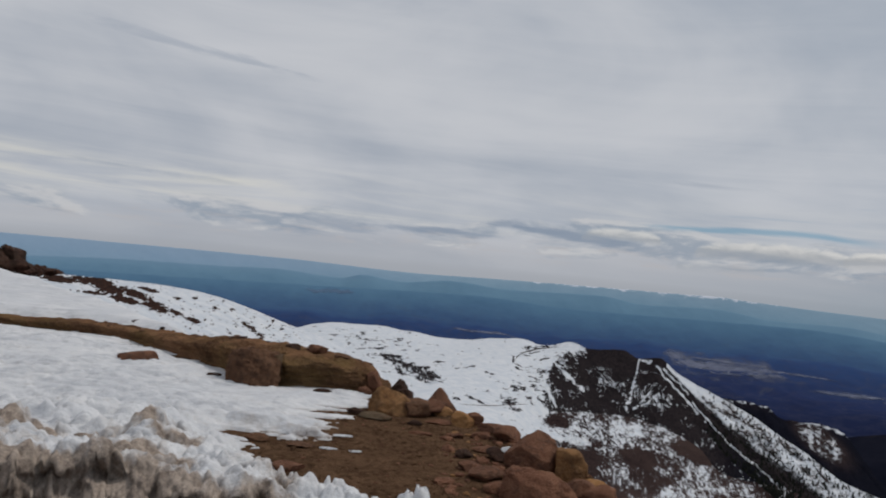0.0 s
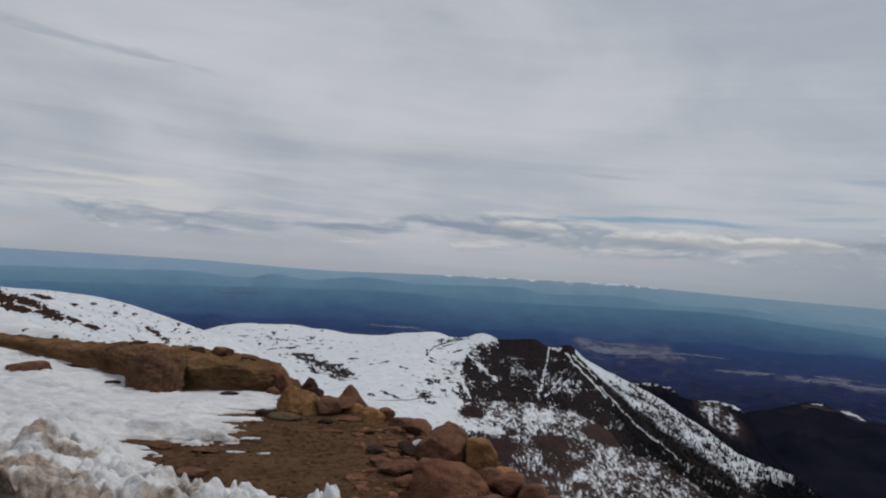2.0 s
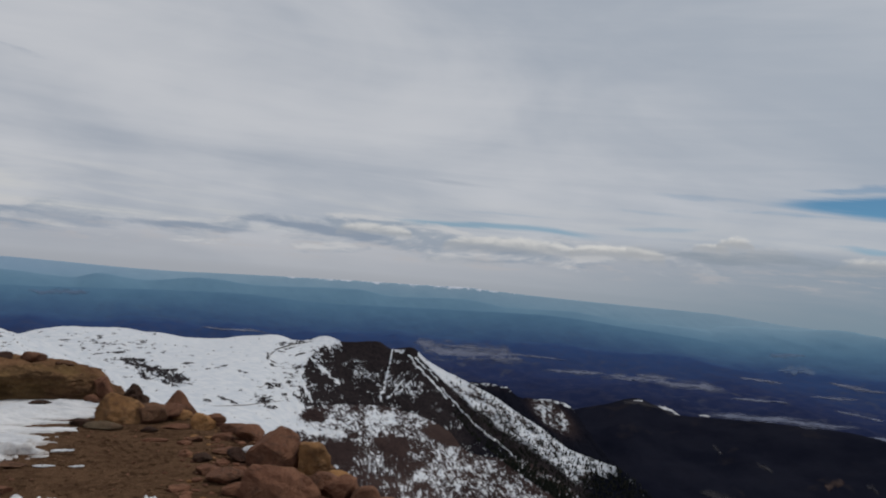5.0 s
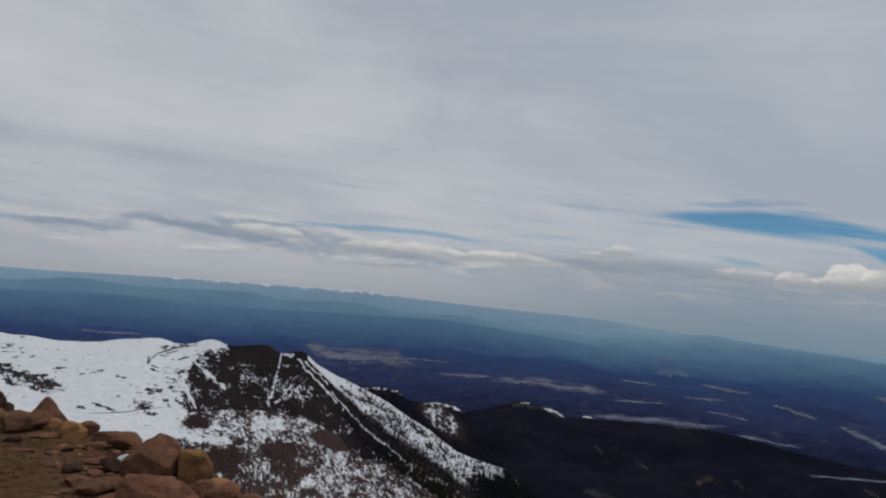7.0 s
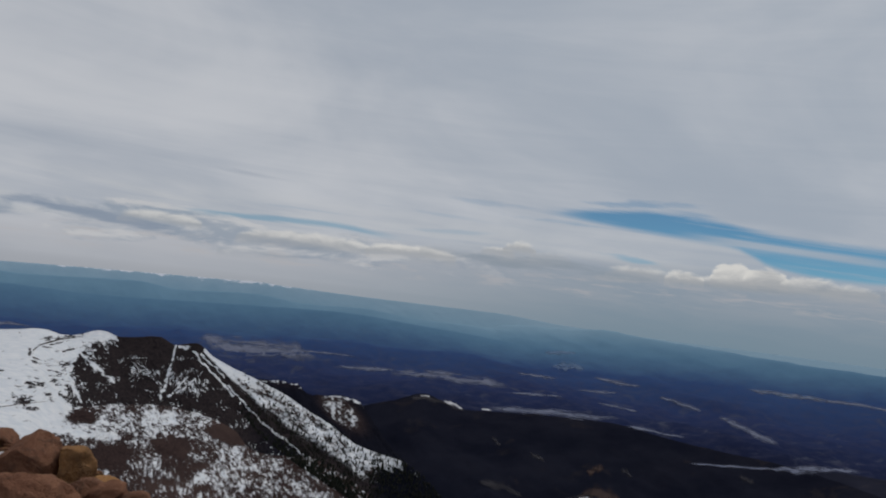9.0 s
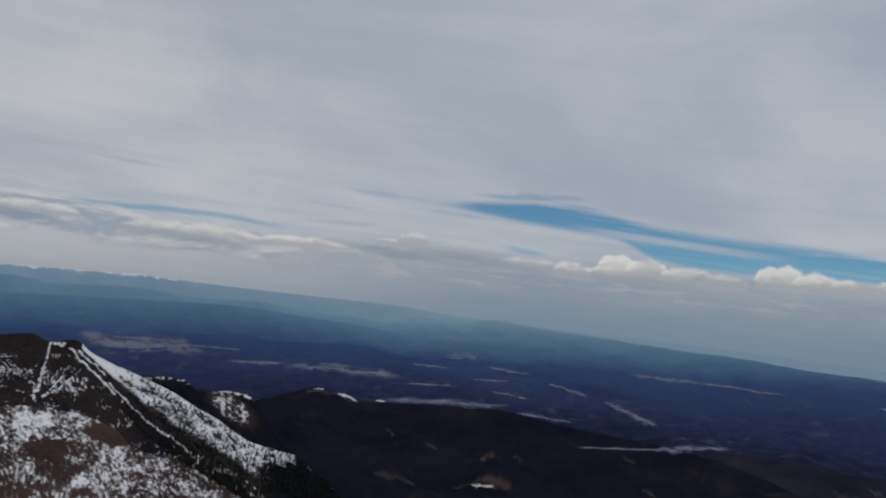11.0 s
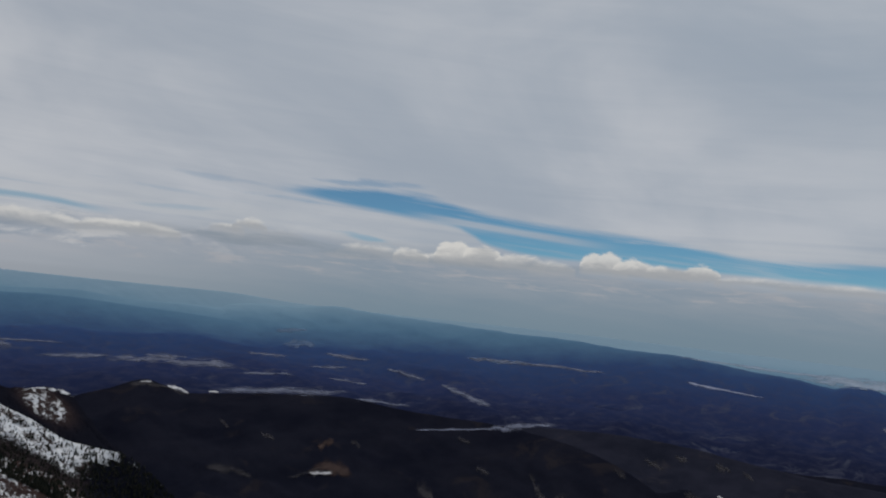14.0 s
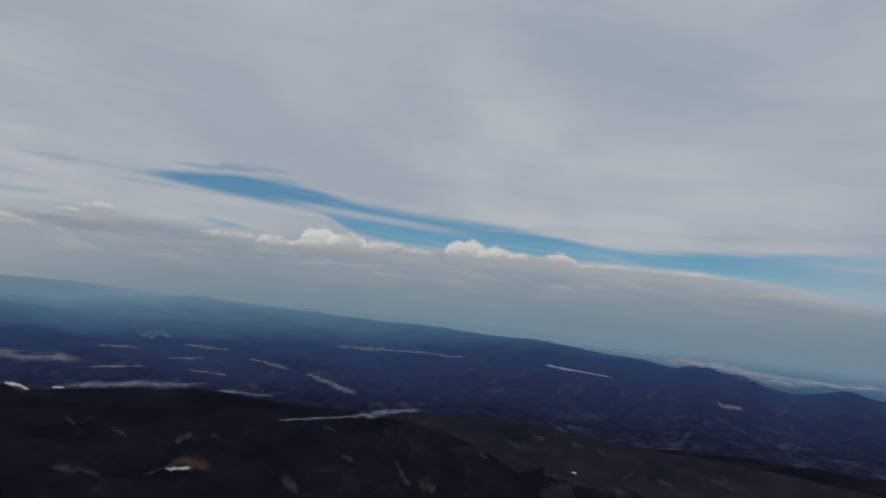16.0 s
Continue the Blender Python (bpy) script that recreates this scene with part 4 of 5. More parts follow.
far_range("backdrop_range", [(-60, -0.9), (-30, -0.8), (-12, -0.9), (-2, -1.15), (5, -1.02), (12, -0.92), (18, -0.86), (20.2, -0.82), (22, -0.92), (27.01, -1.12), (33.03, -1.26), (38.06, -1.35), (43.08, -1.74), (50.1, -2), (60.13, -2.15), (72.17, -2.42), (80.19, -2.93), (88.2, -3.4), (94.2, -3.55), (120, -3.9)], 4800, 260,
          plain("hazed_far_range", (0.1, 0.1, 0.1), -28), 3, 60, "farthest pale blue mountain range with snow on its crest")
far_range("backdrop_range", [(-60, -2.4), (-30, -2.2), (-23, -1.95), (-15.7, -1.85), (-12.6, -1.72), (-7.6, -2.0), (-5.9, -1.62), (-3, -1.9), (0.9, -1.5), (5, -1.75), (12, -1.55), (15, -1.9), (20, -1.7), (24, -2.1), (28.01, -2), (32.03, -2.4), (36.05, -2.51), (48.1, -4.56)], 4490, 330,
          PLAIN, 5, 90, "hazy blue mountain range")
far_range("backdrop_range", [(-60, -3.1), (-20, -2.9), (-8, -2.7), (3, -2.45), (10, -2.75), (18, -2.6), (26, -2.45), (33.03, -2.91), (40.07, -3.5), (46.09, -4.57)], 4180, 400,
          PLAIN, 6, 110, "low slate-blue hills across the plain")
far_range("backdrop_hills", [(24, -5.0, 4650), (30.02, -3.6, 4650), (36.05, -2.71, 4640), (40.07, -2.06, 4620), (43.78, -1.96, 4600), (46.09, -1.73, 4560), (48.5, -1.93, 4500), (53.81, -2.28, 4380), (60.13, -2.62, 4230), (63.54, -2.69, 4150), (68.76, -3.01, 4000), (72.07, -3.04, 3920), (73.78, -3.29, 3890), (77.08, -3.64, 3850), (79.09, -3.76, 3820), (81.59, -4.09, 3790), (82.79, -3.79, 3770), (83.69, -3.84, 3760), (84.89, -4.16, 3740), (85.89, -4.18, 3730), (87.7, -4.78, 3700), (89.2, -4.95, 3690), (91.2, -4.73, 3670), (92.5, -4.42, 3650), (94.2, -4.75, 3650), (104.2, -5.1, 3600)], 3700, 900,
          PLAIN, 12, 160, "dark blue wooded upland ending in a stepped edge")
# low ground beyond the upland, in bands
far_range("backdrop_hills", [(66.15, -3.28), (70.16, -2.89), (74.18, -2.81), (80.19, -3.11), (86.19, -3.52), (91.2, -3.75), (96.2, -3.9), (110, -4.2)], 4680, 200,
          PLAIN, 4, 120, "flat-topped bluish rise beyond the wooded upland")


# ---------------------------------------------------------------- the summit: snow, earth bank, boulders


def inside(x, y, poly):
    """Signed distance to an outline: above 0 inside."""
    d, sign = np.full(x.shape, 1e9), np.full(x.shape, -1.0)
    for (x0, y0), (x1, y1) in zip(poly, poly[1:] + poly[:1]):
        t = np.clip(((x - x0) * (x1 - x0) + (y - y0) * (y1 - y0)) / ((x1 - x0) ** 2 + (y1 - y0) ** 2), 0, 1)
        d = np.minimum(d, np.hypot(x - x0 - t * (x1 - x0), y - y0 - t * (y1 - y0)))
        cross = ((y0 > y) != (y1 > y)) & (x < (x1 - x0) * (y - y0) / (y1 - y0 + 1e-12) + x0)
        sign = np.where(cross, -sign, sign)
    return d * sign


def floor_at(x, y):
    return ground_height(np.degrees(np.arctan2(x, y)), np.hypot(x, y))


def outline(*pairs):
    return [tuple(spot(a, d)[:2]) for a, d in pairs]


FIELD = outline((-33, 5.5), (-33, 14.0), (-29.7, 13.8), (-24.6, 13.0), (-19, 11.4), (-15.5, 10.15), (-14.2, 9.5), (-11.8, 9.2), (-5.1, 9.15), (-3.0, 8.45), (-4.8, 8.1), (-8.3, 7.6), (-6.2, 7.1), (-8.5, 6.85), (-11.4, 6.75), (-13.9, 6.7), (-14.6, 6.2), (-13.5, 5.6), (-15, 5.1))
gx, gy = np.meshgrid(np.arange(-8.2, 0.3, 0.024), np.arange(3.9, 14.4, 0.024))
sd = inside(gx, gy, FIELD) + 0.16 * grit(gx * 1.1, gy * 3.6, 1) + 0.14 * grit(gx * 2.6, gy * 11, 2) * smooth((8.6 - gy) / 0.8) + 0.02 * grit(gx * 17, gy * 24, 6, 3)
depth = 0.012 * smooth(sd / 0.04) + 0.11 * smooth((sd - 0.05) / 0.8)
lump = 0.05 * rough(gx * 1.3, gy * 2.4, 4, 5, 0.55) + 0.03 * grit(gx * 3, gy * 8, 5) + 0.55 * clods(gx + 0.06 * rough(gx * 5, gy * 5, 1, 2), gy * 1.3, 0.20, 3) * smooth(0.5 + grit(gx * 1.1, gy * 1.9, 30)) + 0.75 * clods(gx + 0.03 * rough(gx * 11, gy * 11, 4, 2), gy * 1.3, 0.10, 9) * smooth(0.4 + grit(gx * 1.9, gy * 3, 33))
near = smooth((6.0 - gy) / 0.8) * smooth((-0.9 - gx) / 0.5)
lump = lump + near * 0.8 * clods(gx + 0.02 * rough(gx * 9, gy * 9, 1, 2), gy, 0.12, 25)
thick = 1 - 0.55 * smooth((gy - 6.0) / 1.6)
gz = floor_at(gx, gy) + np.where(sd > 0, 0.008 + thick * (depth + smooth((sd - 0.03) / 0.35) * lump), -0.06)
soil = 0.45 * np.exp(-(((gx + 2.7) / 0.14) ** 2 + ((gy - 6.0) / 0.08) ** 2)) + 0.9 * np.exp(-(((gx + 3.15) / 0.14) ** 2 + ((gy - 5.62) / 0.12) ** 2))
soil = soil + 0.30 * smooth(grit(gx * 1.2, gy * 5.0, 21) * 1.2) * smooth((1.4 - sd) / 1.2) + 0.30 * near * smooth(grit(gx * 2.2, gy * 4.0, 12)) + 0.40 * smooth((0.14 - sd) / 0.14) * smooth(grit(gx * 3, gy * 5, 7) + 0.4) + 0.50 * np.exp(-(((gx + 1.2) / 0.45) ** 2 + ((gy - 7.1) / 0.35) ** 2)) * smooth(grit(gx * 2.2, gy * 9, 8) + 0.2)
keep = sd > -0.06
keep = keep[:-1, :-1] | keep[1:, :-1] | keep[:-1, 1:] | keep[1:, 1:]
snow_field = sheet("snow_field", gx, gy, gz, (SNOW,), keep=keep, dirt=soil)
tagged(snow_field, "wet old snow lying in lumps on brown gravel", "snow", kind="structure")

# snow behind the earth bank
saz, sr = np.meshgrid(np.arange(-38, -15.6, 0.1), np.geomspace(11.4, 40, 150))
sx0, sy0 = sr * np.sin(np.radians(saz)), sr * np.cos(np.radians(saz))
BACK = outline((-38, 15.6), (-29.7, 14.9), (-24.6, 14.2), (-20.5, 13.4), (-17.6, 12.6), (-16.0, 13.6), (-17.3, 14.5), (-23, 19), (-28, 26), (-38, 36))
sd = inside(sx0, sy0, BACK) + 0.22 * rough(sx0 * 0.9, sy0 * 0.9, 3, 4)
sz0 = floor_at(sx0, sy0) + np.where(sd > 0, 0.02 + 0.16 * smooth(sd / 0.4) + 0.06 * rough(sx0 * 0.8, sy0 * 0.8, 5, 5) * smooth(sd / 0.4), -0.08)
keep = (sd > -0.12)[:-1, :-1]
back_snow = sheet("snow_field", sx0, sy0, sz0, (SNOW,), keep=keep, dirt=0.25 * smooth((0.2 - sd) / 0.2))
tagged(back_snow, "smooth white snow slope behind the earth bank", "snow", kind="structure")

# ploughed bank along the edge of the lot, with a dirty face
RIM = [(-36, 0.52), (-29, 0.47), (-25.7, 0.43), (-22.9, 0.385), (-20.2, 0.335), (-17.5, 0.285), (-14.4, 0.235), (-11.5, 0.18), (-9, 0.14), (-5, 0.09), (-2.4, 0.08), (-1.1, 0.12), (0.2, 0.10), (0.9, -0.02), (1.6, -0.2)]
TOP = [(-36, 5.4, 0.40), (-29, 5.4, 0.44), (-26.5, 5.4, 0.37), (-24.2, 5.3, 0.31), (-22.3, 5.4, 0.32), (-20.3, 5.45, 0.43), (-18.8, 5.42, 0.38), (-17.2, 5.25, 0.34), (-15.6, 5.08, 0.34), (-13.7, 4.98, 0.32), (-11.2, 4.86, 0.26), (-9.1, 4.80, 0.21), (-7.4, 4.78, 0.21), (-5.7, 4.76, 0.175), (-4.2, 4.75, 0.145),
       (-2.7, 4.74, 0.11), (-1.1, 4.74, 0.195), (-0.2, 4.74, 0.19), (0.6, 4.74, 0.15), (1.0, 4.74, -0.04), (1.6, 4.74, -0.2)]
ba, bd = np.meshgrid(np.arange(-35, 1.5, 0.14), np.concatenate([np.arange(4.0, 4.6, 0.0095), np.arange(4.6, 6.3, 0.011)]))
gx, gy = bd * np.sin(np.radians(ba)), bd * np.cos(np.radians(ba))
rim_d = 4.52 + 0.05 * grit(ba * 0.30, 0.3, 2) + 0.03 * grit(ba * 1.2, 0.7, 3)
rim_z, top_d, top_z = curve(ba, RIM, 1), curve(ba, TOP, 1), curve(ba, TOP, 2)
sink = 0.16 * smooth((-15.5 - ba) / 3)
flo = floor_at(gx, gy)
rise = smooth((bd - rim_d + 0.30) / 0.30)
crown = rim_z + (top_z - rim_z) * smooth((bd - rim_d) / np.maximum(top_d - rim_d, 0.1))
fall = smooth((bd - top_d) / (0.28 + 0.25 * smooth((-15.5 - ba) / 3)))
far_end = smooth((bd - top_d - 0.45) / 0.35)
gz = flo - 0.12 + rise * (crown - flo + 0.12)
gz = gz * (1 - fall) + fall * (flo + sink - 0.22 * far_end - 0.10 * (1 - smooth((-15.5 - ba) / 3)))
warp_x, warp_y = gx + 0.03 * grit(gx * 9, gy * 9, 1, 2), gy + 0.03 * grit(gx * 9, gy * 9, 5, 2)
big, mid, small = clods(warp_x, warp_y, 0.17, 7), clods(warp_x, warp_y, 0.09, 17), clods(warp_x, warp_y, 0.048, 27)
flat = smooth(0.6 + grit(gx * 2.3, gy * 2.3, 36)) * smooth((-7 - ba) / 4)
corn = rise * (1 - far_end) * (1 - 0.65 * smooth((rim_d - bd) / 0.08)) * (0.55 * big * flat + np.maximum(1.05 * mid, 0.5 * big * smooth((-7 - ba) / 4)) + 0.75 * small)
spike = 1.3 * clods(gx, gy, 0.06, 5) * smooth(grit(gx * 4, gy * 4, 3, 2) - 0.25) * smooth((ba + 10) / 3) * smooth(1.2 - np.abs(bd - top_d) / 0.10)
gz = gz + corn + 0.022 * grit(gx * 4, gy * 4, 39) * rise * (1 - far_end) - 0.05 * rise * (1 - far_end) + spike + 0.006 * grit(gx * 30, gy * 30, 9, 2) * rise
slump = 0.055 * grit(gx * 6, gy * 6, gz * 7, 3) + 0.030 * grit(gx * 17, gy * 17, gz * 17, 3)
front = smooth((rim_d - bd) / 0.06)
gx, gy = gx - slump * front * np.sin(np.radians(ba)), gy - slump * front * np.cos(np.radians(ba))
hollow = np.clip(1 - mid / 0.032, 0, 1) * np.clip(1 - big / 0.07, 0, 1)
soil = smooth((rim_d + 0.09 - bd) / 0.16) * (1.05 - 0.45 * smooth((ba + 14) / 9) + 0.25 * grit(ba * 0.35, 1.0, 11)) + 0.40 * hollow + 0.50 * smooth(grit(gx * 2.6, gy * 4, 15) - 0.05) * smooth((-7 - ba) / 6)
for a0, d0, ra, rd, much in ((-20.2, 5.36, 0.5, 0.08, 1.2), (-19.5, 5.15, 0.5, 0.06, 1.0), (-16.9, 5.10, 0.8, 0.08, 0.95), (-18.2, 5.15, 0.9, 0.05, 0.7), (-24.3, 5.10, 0.9, 0.10, 0.85), (-28.9, 5.25, 0.9, 0.12, 1.3), (-26.8, 5.3, 1.1, 0.08, 0.7), (-20.2, 4.85, 1.6, 0.09, 0.7), (-22.6, 5.25, 1.3, 0.05, 0.6), (-21.6, 4.75, 1.2, 0.06, 0.5)):
    soil = soil + much * np.exp(-(((ba - a0) / ra) ** 2 + ((bd - d0) / rd) ** 2))
soil = soil + 0.34 * smooth((-4 - ba) / 8) * (1 - 0.6 * fall) + 0.26 * grit(gx * 5, gy * 6, 19) * (1 - front)
bank = sheet("snow_bank", gx, gy, gz, (SNOW,), keep=((rise > 0.02) & (far_end < 0.98))[:-1, :-1], dirt=soil)
tagged(bank, "ploughed snow bank with a dirty brown face and melting spikes", "snow bank")

# the low bank of earth behind the snow
BANK = [(-36, 15.6, 0.05), (-29.7, 14.0, 0.12), (-24.6, 13.0, 0.17), (-19, 11.35, 0.22), (-15.5, 10.1, 0.33), (-14.2, 9.6, 0.38), (-12, 9.3, 0.38), (-8.7, 9.15, 0.35), (-7, 9.15, 0.31), (-4.8, 9.2, 0.24), (-4.1, 9.25, 0.17), (-3.5, 9.35, 0.0), (-2.8, 9.3, -0.15)]
ba = np.concatenate([np.arange(-36, -20, 0.12), np.arange(-20, -2.85, 0.05)])
bd, bh = curve(ba, BANK, 1), curve(ba, BANK, 2)
section = [(-0.06, -0.25), (-0.02, 0.0), (0.05, 0.12), (0.05, 0.28), (0.02, 0.44), (-0.02, 0.60), (-0.05, 0.74), (-0.02, 0.86), (0.06, 0.93), (0.22, 0.97), (0.5, 1.0), (0.75, 1.0), (0.95, 0.98), (1.15, 0.9), (1.4, 0.7), (1.7, 0.3), (2.1, -0.5)]
su = np.linspace(0, len(section) - 1, 90)
off = np.interp(su, range(len(section)), [s[0] for s in section])[:, None]
hgt = np.interp(su, range(len(section)), [s[1] for s in section])[:, None]
wide = np.clip(bh / 0.36, 0.35, 1.1)[None, :]
D = bd[None, :] + off * wide
A = np.broadcast_to(ba, D.shape)
bx, by = D * np.sin(np.radians(A)), D * np.cos(np.radians(A))
bz = floor_at(bx, by) * (hgt < 0.95) + bh[None, :] * hgt
swell = 0.20 * rough(bx * 1.5, by * 1.5, bz * 3, 5, 0.6) + 0.11 * rough(bx * 3, by * 3, bz * 10, 5, 0.65)
grow = np.clip(hgt * 3, 0, 1) * wide
bx, by = bx - swell * np.sin(np.radians(A)) * grow, by - swell * np.cos(np.radians(A)) * grow
bz = bz + (0.06 * rough(bx * 1.7, by * 1.7, 8, 5, 0.6) + 0.05 * rough(bx * 7, by * 7, 9, 3)) * grow * hgt
earth_bank = sheet("earth_bank", bx, by, bz, (EARTH,))
tagged(earth_bank, "low eroded bank of brown earth and dry turf", "bank", kind="structure")


def boulder(name, label, az, d, w, dep, h, mat, seed, spin=0.0, cuts=9, z=None, sink=0.18, peak_at=None, lean=0.0, detail=3, wear=0.06):
    """A stone: a ball cut by flat planes, then worn and roughened; it sits a little in the ground."""
    rng = random.Random(seed)
    bm = bmesh.new()
    bmesh.ops.create_icosphere(bm, subdivisions=detail + 1, radius=1.0)
    planes = []
    for _ in range(cuts):
        v = Vector((rng.gauss(0, 1), rng.gauss(0, 1), rng.gauss(0, 0.75))).normalized()
        planes.append((v, rng.uniform(0.50, 0.80)))
    if peak_at is not None:
        for k in range(4):
            q = radians(peak_at + 90 * k + rng.uniform(-15, 15))
            planes.append((Vector((math.cos(q), math.sin(q), rng.uniform(0.75, 1.1))).normalized(), rng.uniform(0.50, 0.60)))
    for v in bm.verts:
        for n, k in planes:
            over = v.co.dot(n) - k
            if over > 0:
                v.co -= n * over * 0.985
        c = v.co * 1.7 + Vector((seed * 3.1, seed * 1.7, 0))
        v.co += v.co.normalized() * (wear * noise.fractal(c, 0.9, 2.1, 4) + wear * 0.35 * noise.fractal(c * 4.5, 0.8, 2.1, 3))
    lo = [min(v.co[i] for v in bm.verts) for i in range(3)]
    hi = [max(v.co[i] for v in bm.verts) for i in range(3)]
    size = (w, dep, h * (1 + sink))
    for v in bm.verts:
        for i in range(3):
            v.co[i] = ((v.co[i] - lo[i]) / (hi[i] - lo[i]) - (0.5 if i < 2 else 0.0)) * size[i]
        v.co.x += lean * v.co.z
        v.co.z -= h * sink
    for f in bm.faces:
        f.smooth = True
    me = bpy.data.meshes.new(name)
    bm.to_mesh(me)
    bm.free()
    me.set_sharp_from_angle(angle=radians(24))
    me.materials.append(mat)
    ob = new(name, me)
    p = spot(az, d)
    base = float(floor_at(np.array(p[0]), np.array(p[1]))) if z is None else z
    ob.matrix_world = Matrix.Translation((p[0], p[1], base)) @ Euler((0, 0, radians(-az + spin))).to_matrix().to_4x4()
    return tagged(ob, label, "rock", "boulders on the summit")




def hewn(label, az, d, pts, mat, seed, z=0.0, round_by=0.0, wear=0.010, chips=5, crack=0.010):
    """A block of stone from its corners (right, back, up, in metres), its faces roughened and its edges worn."""
    bm = bmesh.new()
    for p in pts:
        bm.verts.new(p)
    hull = bmesh.ops.convex_hull(bm, input=bm.verts[:])
    bmesh.ops.delete(bm, geom=list({g for g in hull["geom_interior"] + hull["geom_unused"] if isinstance(g, bmesh.types.BMVert)}), context="VERTS")
    bmesh.ops.bevel(bm, geom=bm.edges[:], offset=0.004 + round_by * 0.16, segments=2 if round_by > 0.05 else 1, affect="EDGES", profile=0.6)
    bmesh.ops.triangulate(bm, faces=bm.faces[:])
    for _ in range(3):
        long = [e for e in bm.edges if e.calc_length() > 0.035]
        if not long:
            break
        bmesh.ops.subdivide_edges(bm, edges=long, cuts=1)
        bmesh.ops.triangulate(bm, faces=[f for f in bm.faces if len(f.verts) > 3])
    rng = random.Random(seed)
    mid = sum((v.co for v in bm.verts), Vector()) / len(bm.verts)
    for _ in range(chips):
        n = Vector((rng.gauss(0, 1), rng.gauss(-0.4, 0.8), rng.gauss(0.3, 0.8))).normalized()
        k = max((v.co - mid).dot(n) for v in bm.verts) * rng.uniform(0.90, 0.97)
        for v in bm.verts:
            over = (v.co - mid).dot(n) - k
            if over > 0:
                v.co -= n * over
    bm.normal_update()
    for v in bm.verts:
        c = v.co * 6.0 + Vector((seed * 3.1, seed * 1.7, 0))
        near_by = noise.voronoi(v.co * 5.5 + Vector((seed, seed * 0.7, 0)))[0]
        v.co += v.normal * (wear * noise.fractal(c, 0.9, 2.1, 4) + wear * 0.45 * noise.fractal(c * 4.0, 0.8, 2.1, 3) - crack * max(0.0, 1 - 3.5 * (near_by[1] - near_by[0])))
    for f in bm.faces:
        f.smooth = True
    me = bpy.data.meshes.new("boulder")
    bm.to_mesh(me)
    bm.free()
    me.set_sharp_from_angle(angle=radians(19))
    me.materials.append(mat)
    ob = new("boulder", me)
    p = spot(az, d)
    ob.matrix_world = Matrix.Translation((p[0], p[1], z)) @ Euler((0, 0, radians(-az))).to_matrix().to_4x4()
    return tagged(ob, label, "rock", "boulders on the summit")


RED, TAN, DARK = "reddish granite boulder at the summit's edge", "tan granite boulder at the summit's edge", "dark brown granite rock on gravel"
# the large split block, with a sloping top and a dark front
hewn("large angular reddish granite boulder with a sharp top", 8.0, 6.35, ((-0.235, -0.06, 0.11), (-0.21, -0.05, -0.08), (-0.10, -0.13, 0.215), (0.0, -0.19, 0.165), (0.11, -0.20, 0.118), (0.235, -0.06, 0.155), (0.20, -0.10, -0.08), (-0.05, -0.20, -0.08),
     (0.055, 0.10, 0.325), (0.156, 0.10, 0.27), (0.20, 0.22, 0.12), (-0.13, 0.16, 0.20), (-0.2, 0.2, -0.08), (0.2, 0.25, -0.08)), ROCK_RED, 22, round_by=0.01)
hewn("big rounded reddish granite boulder, weathered", 8.5, 5.42, ((-0.24, -0.10, 0.21), (-0.26, -0.12, 0.02), (-0.22, -0.18, -0.08), (-0.19, -0.02, 0.255), (0.02, -0.02, 0.255), (0.05, -0.17, 0.20), (-0.12, -0.20, 0.17), (0.15, 0.0, 0.21), (0.25, 0.02, 0.14), (0.32, 0.0, 0.03), (0.30, -0.1, -0.08),
     (0.0, -0.24, -0.08), (0.02, -0.24, 0.06), (-0.2, 0.15, 0.2), (0.1, 0.16, 0.2), (0.25, 0.18, -0.08), (-0.22, 0.18, -0.08)), ROCK_RED, 27, round_by=0.10)
hewn("tall tan granite boulder behind the angular one", 10.9, 6.2, ((-0.13, -0.08, 0.24), (-0.14, -0.10, -0.1), (0.0, -0.12, 0.245), (0.05, -0.05, 0.24), (0.12, -0.06, 0.16), (0.135, -0.06, 0.03), (0.09, -0.12, -0.1), (-0.05, -0.16, 0.08), (0.0, 0.12, 0.22), (0.12, 0.12, 0.0), (-0.12, 0.14, 0.2), (-0.12, 0.15, -0.1), (0.1, 0.15, -0.1)), ROCK_TAN, 31, round_by=0.02)
hewn("broad ochre granite boulder beside the snow", -2.95, 8.1, ((-0.25, -0.04, 0.06), (-0.21, -0.14, -0.08), (-0.17, -0.02, 0.23), (-0.10, 0.0, 0.27), (0.14, -0.02, 0.20), (0.21, -0.10, 0.13), (0.16, -0.20, -0.08), (-0.10, -0.19, 0.08), (0.29, 0.04, 0.06), (0.30, 0.05, -0.08), (-0.15, 0.2, 0.2), (0.1, 0.2, 0.15), (-0.22, 0.2, -0.08), (0.2, 0.2, -0.08)), ROCK_TAN, 3, round_by=0.02)
hewn("pointed reddish granite boulder among others", 0.75, 8.5, ((-0.15, -0.10, 0.08), (-0.16, -0.12, -0.08), (-0.04, 0.0, 0.23), (0.02, -0.03, 0.235), (0.0, 0.06, 0.24), (0.11, -0.02, 0.12), (0.21, 0.0, -0.02), (0.2, -0.06, -0.08), (-0.02, -0.16, 0.06), (0.05, -0.16, -0.08), (-0.12, 0.15, 0.05), (0.1, 0.16, 0.03), (-0.12, 0.2, -0.08), (0.18, 0.2, -0.08)), ROCK_RED, 8, round_by=0.03)
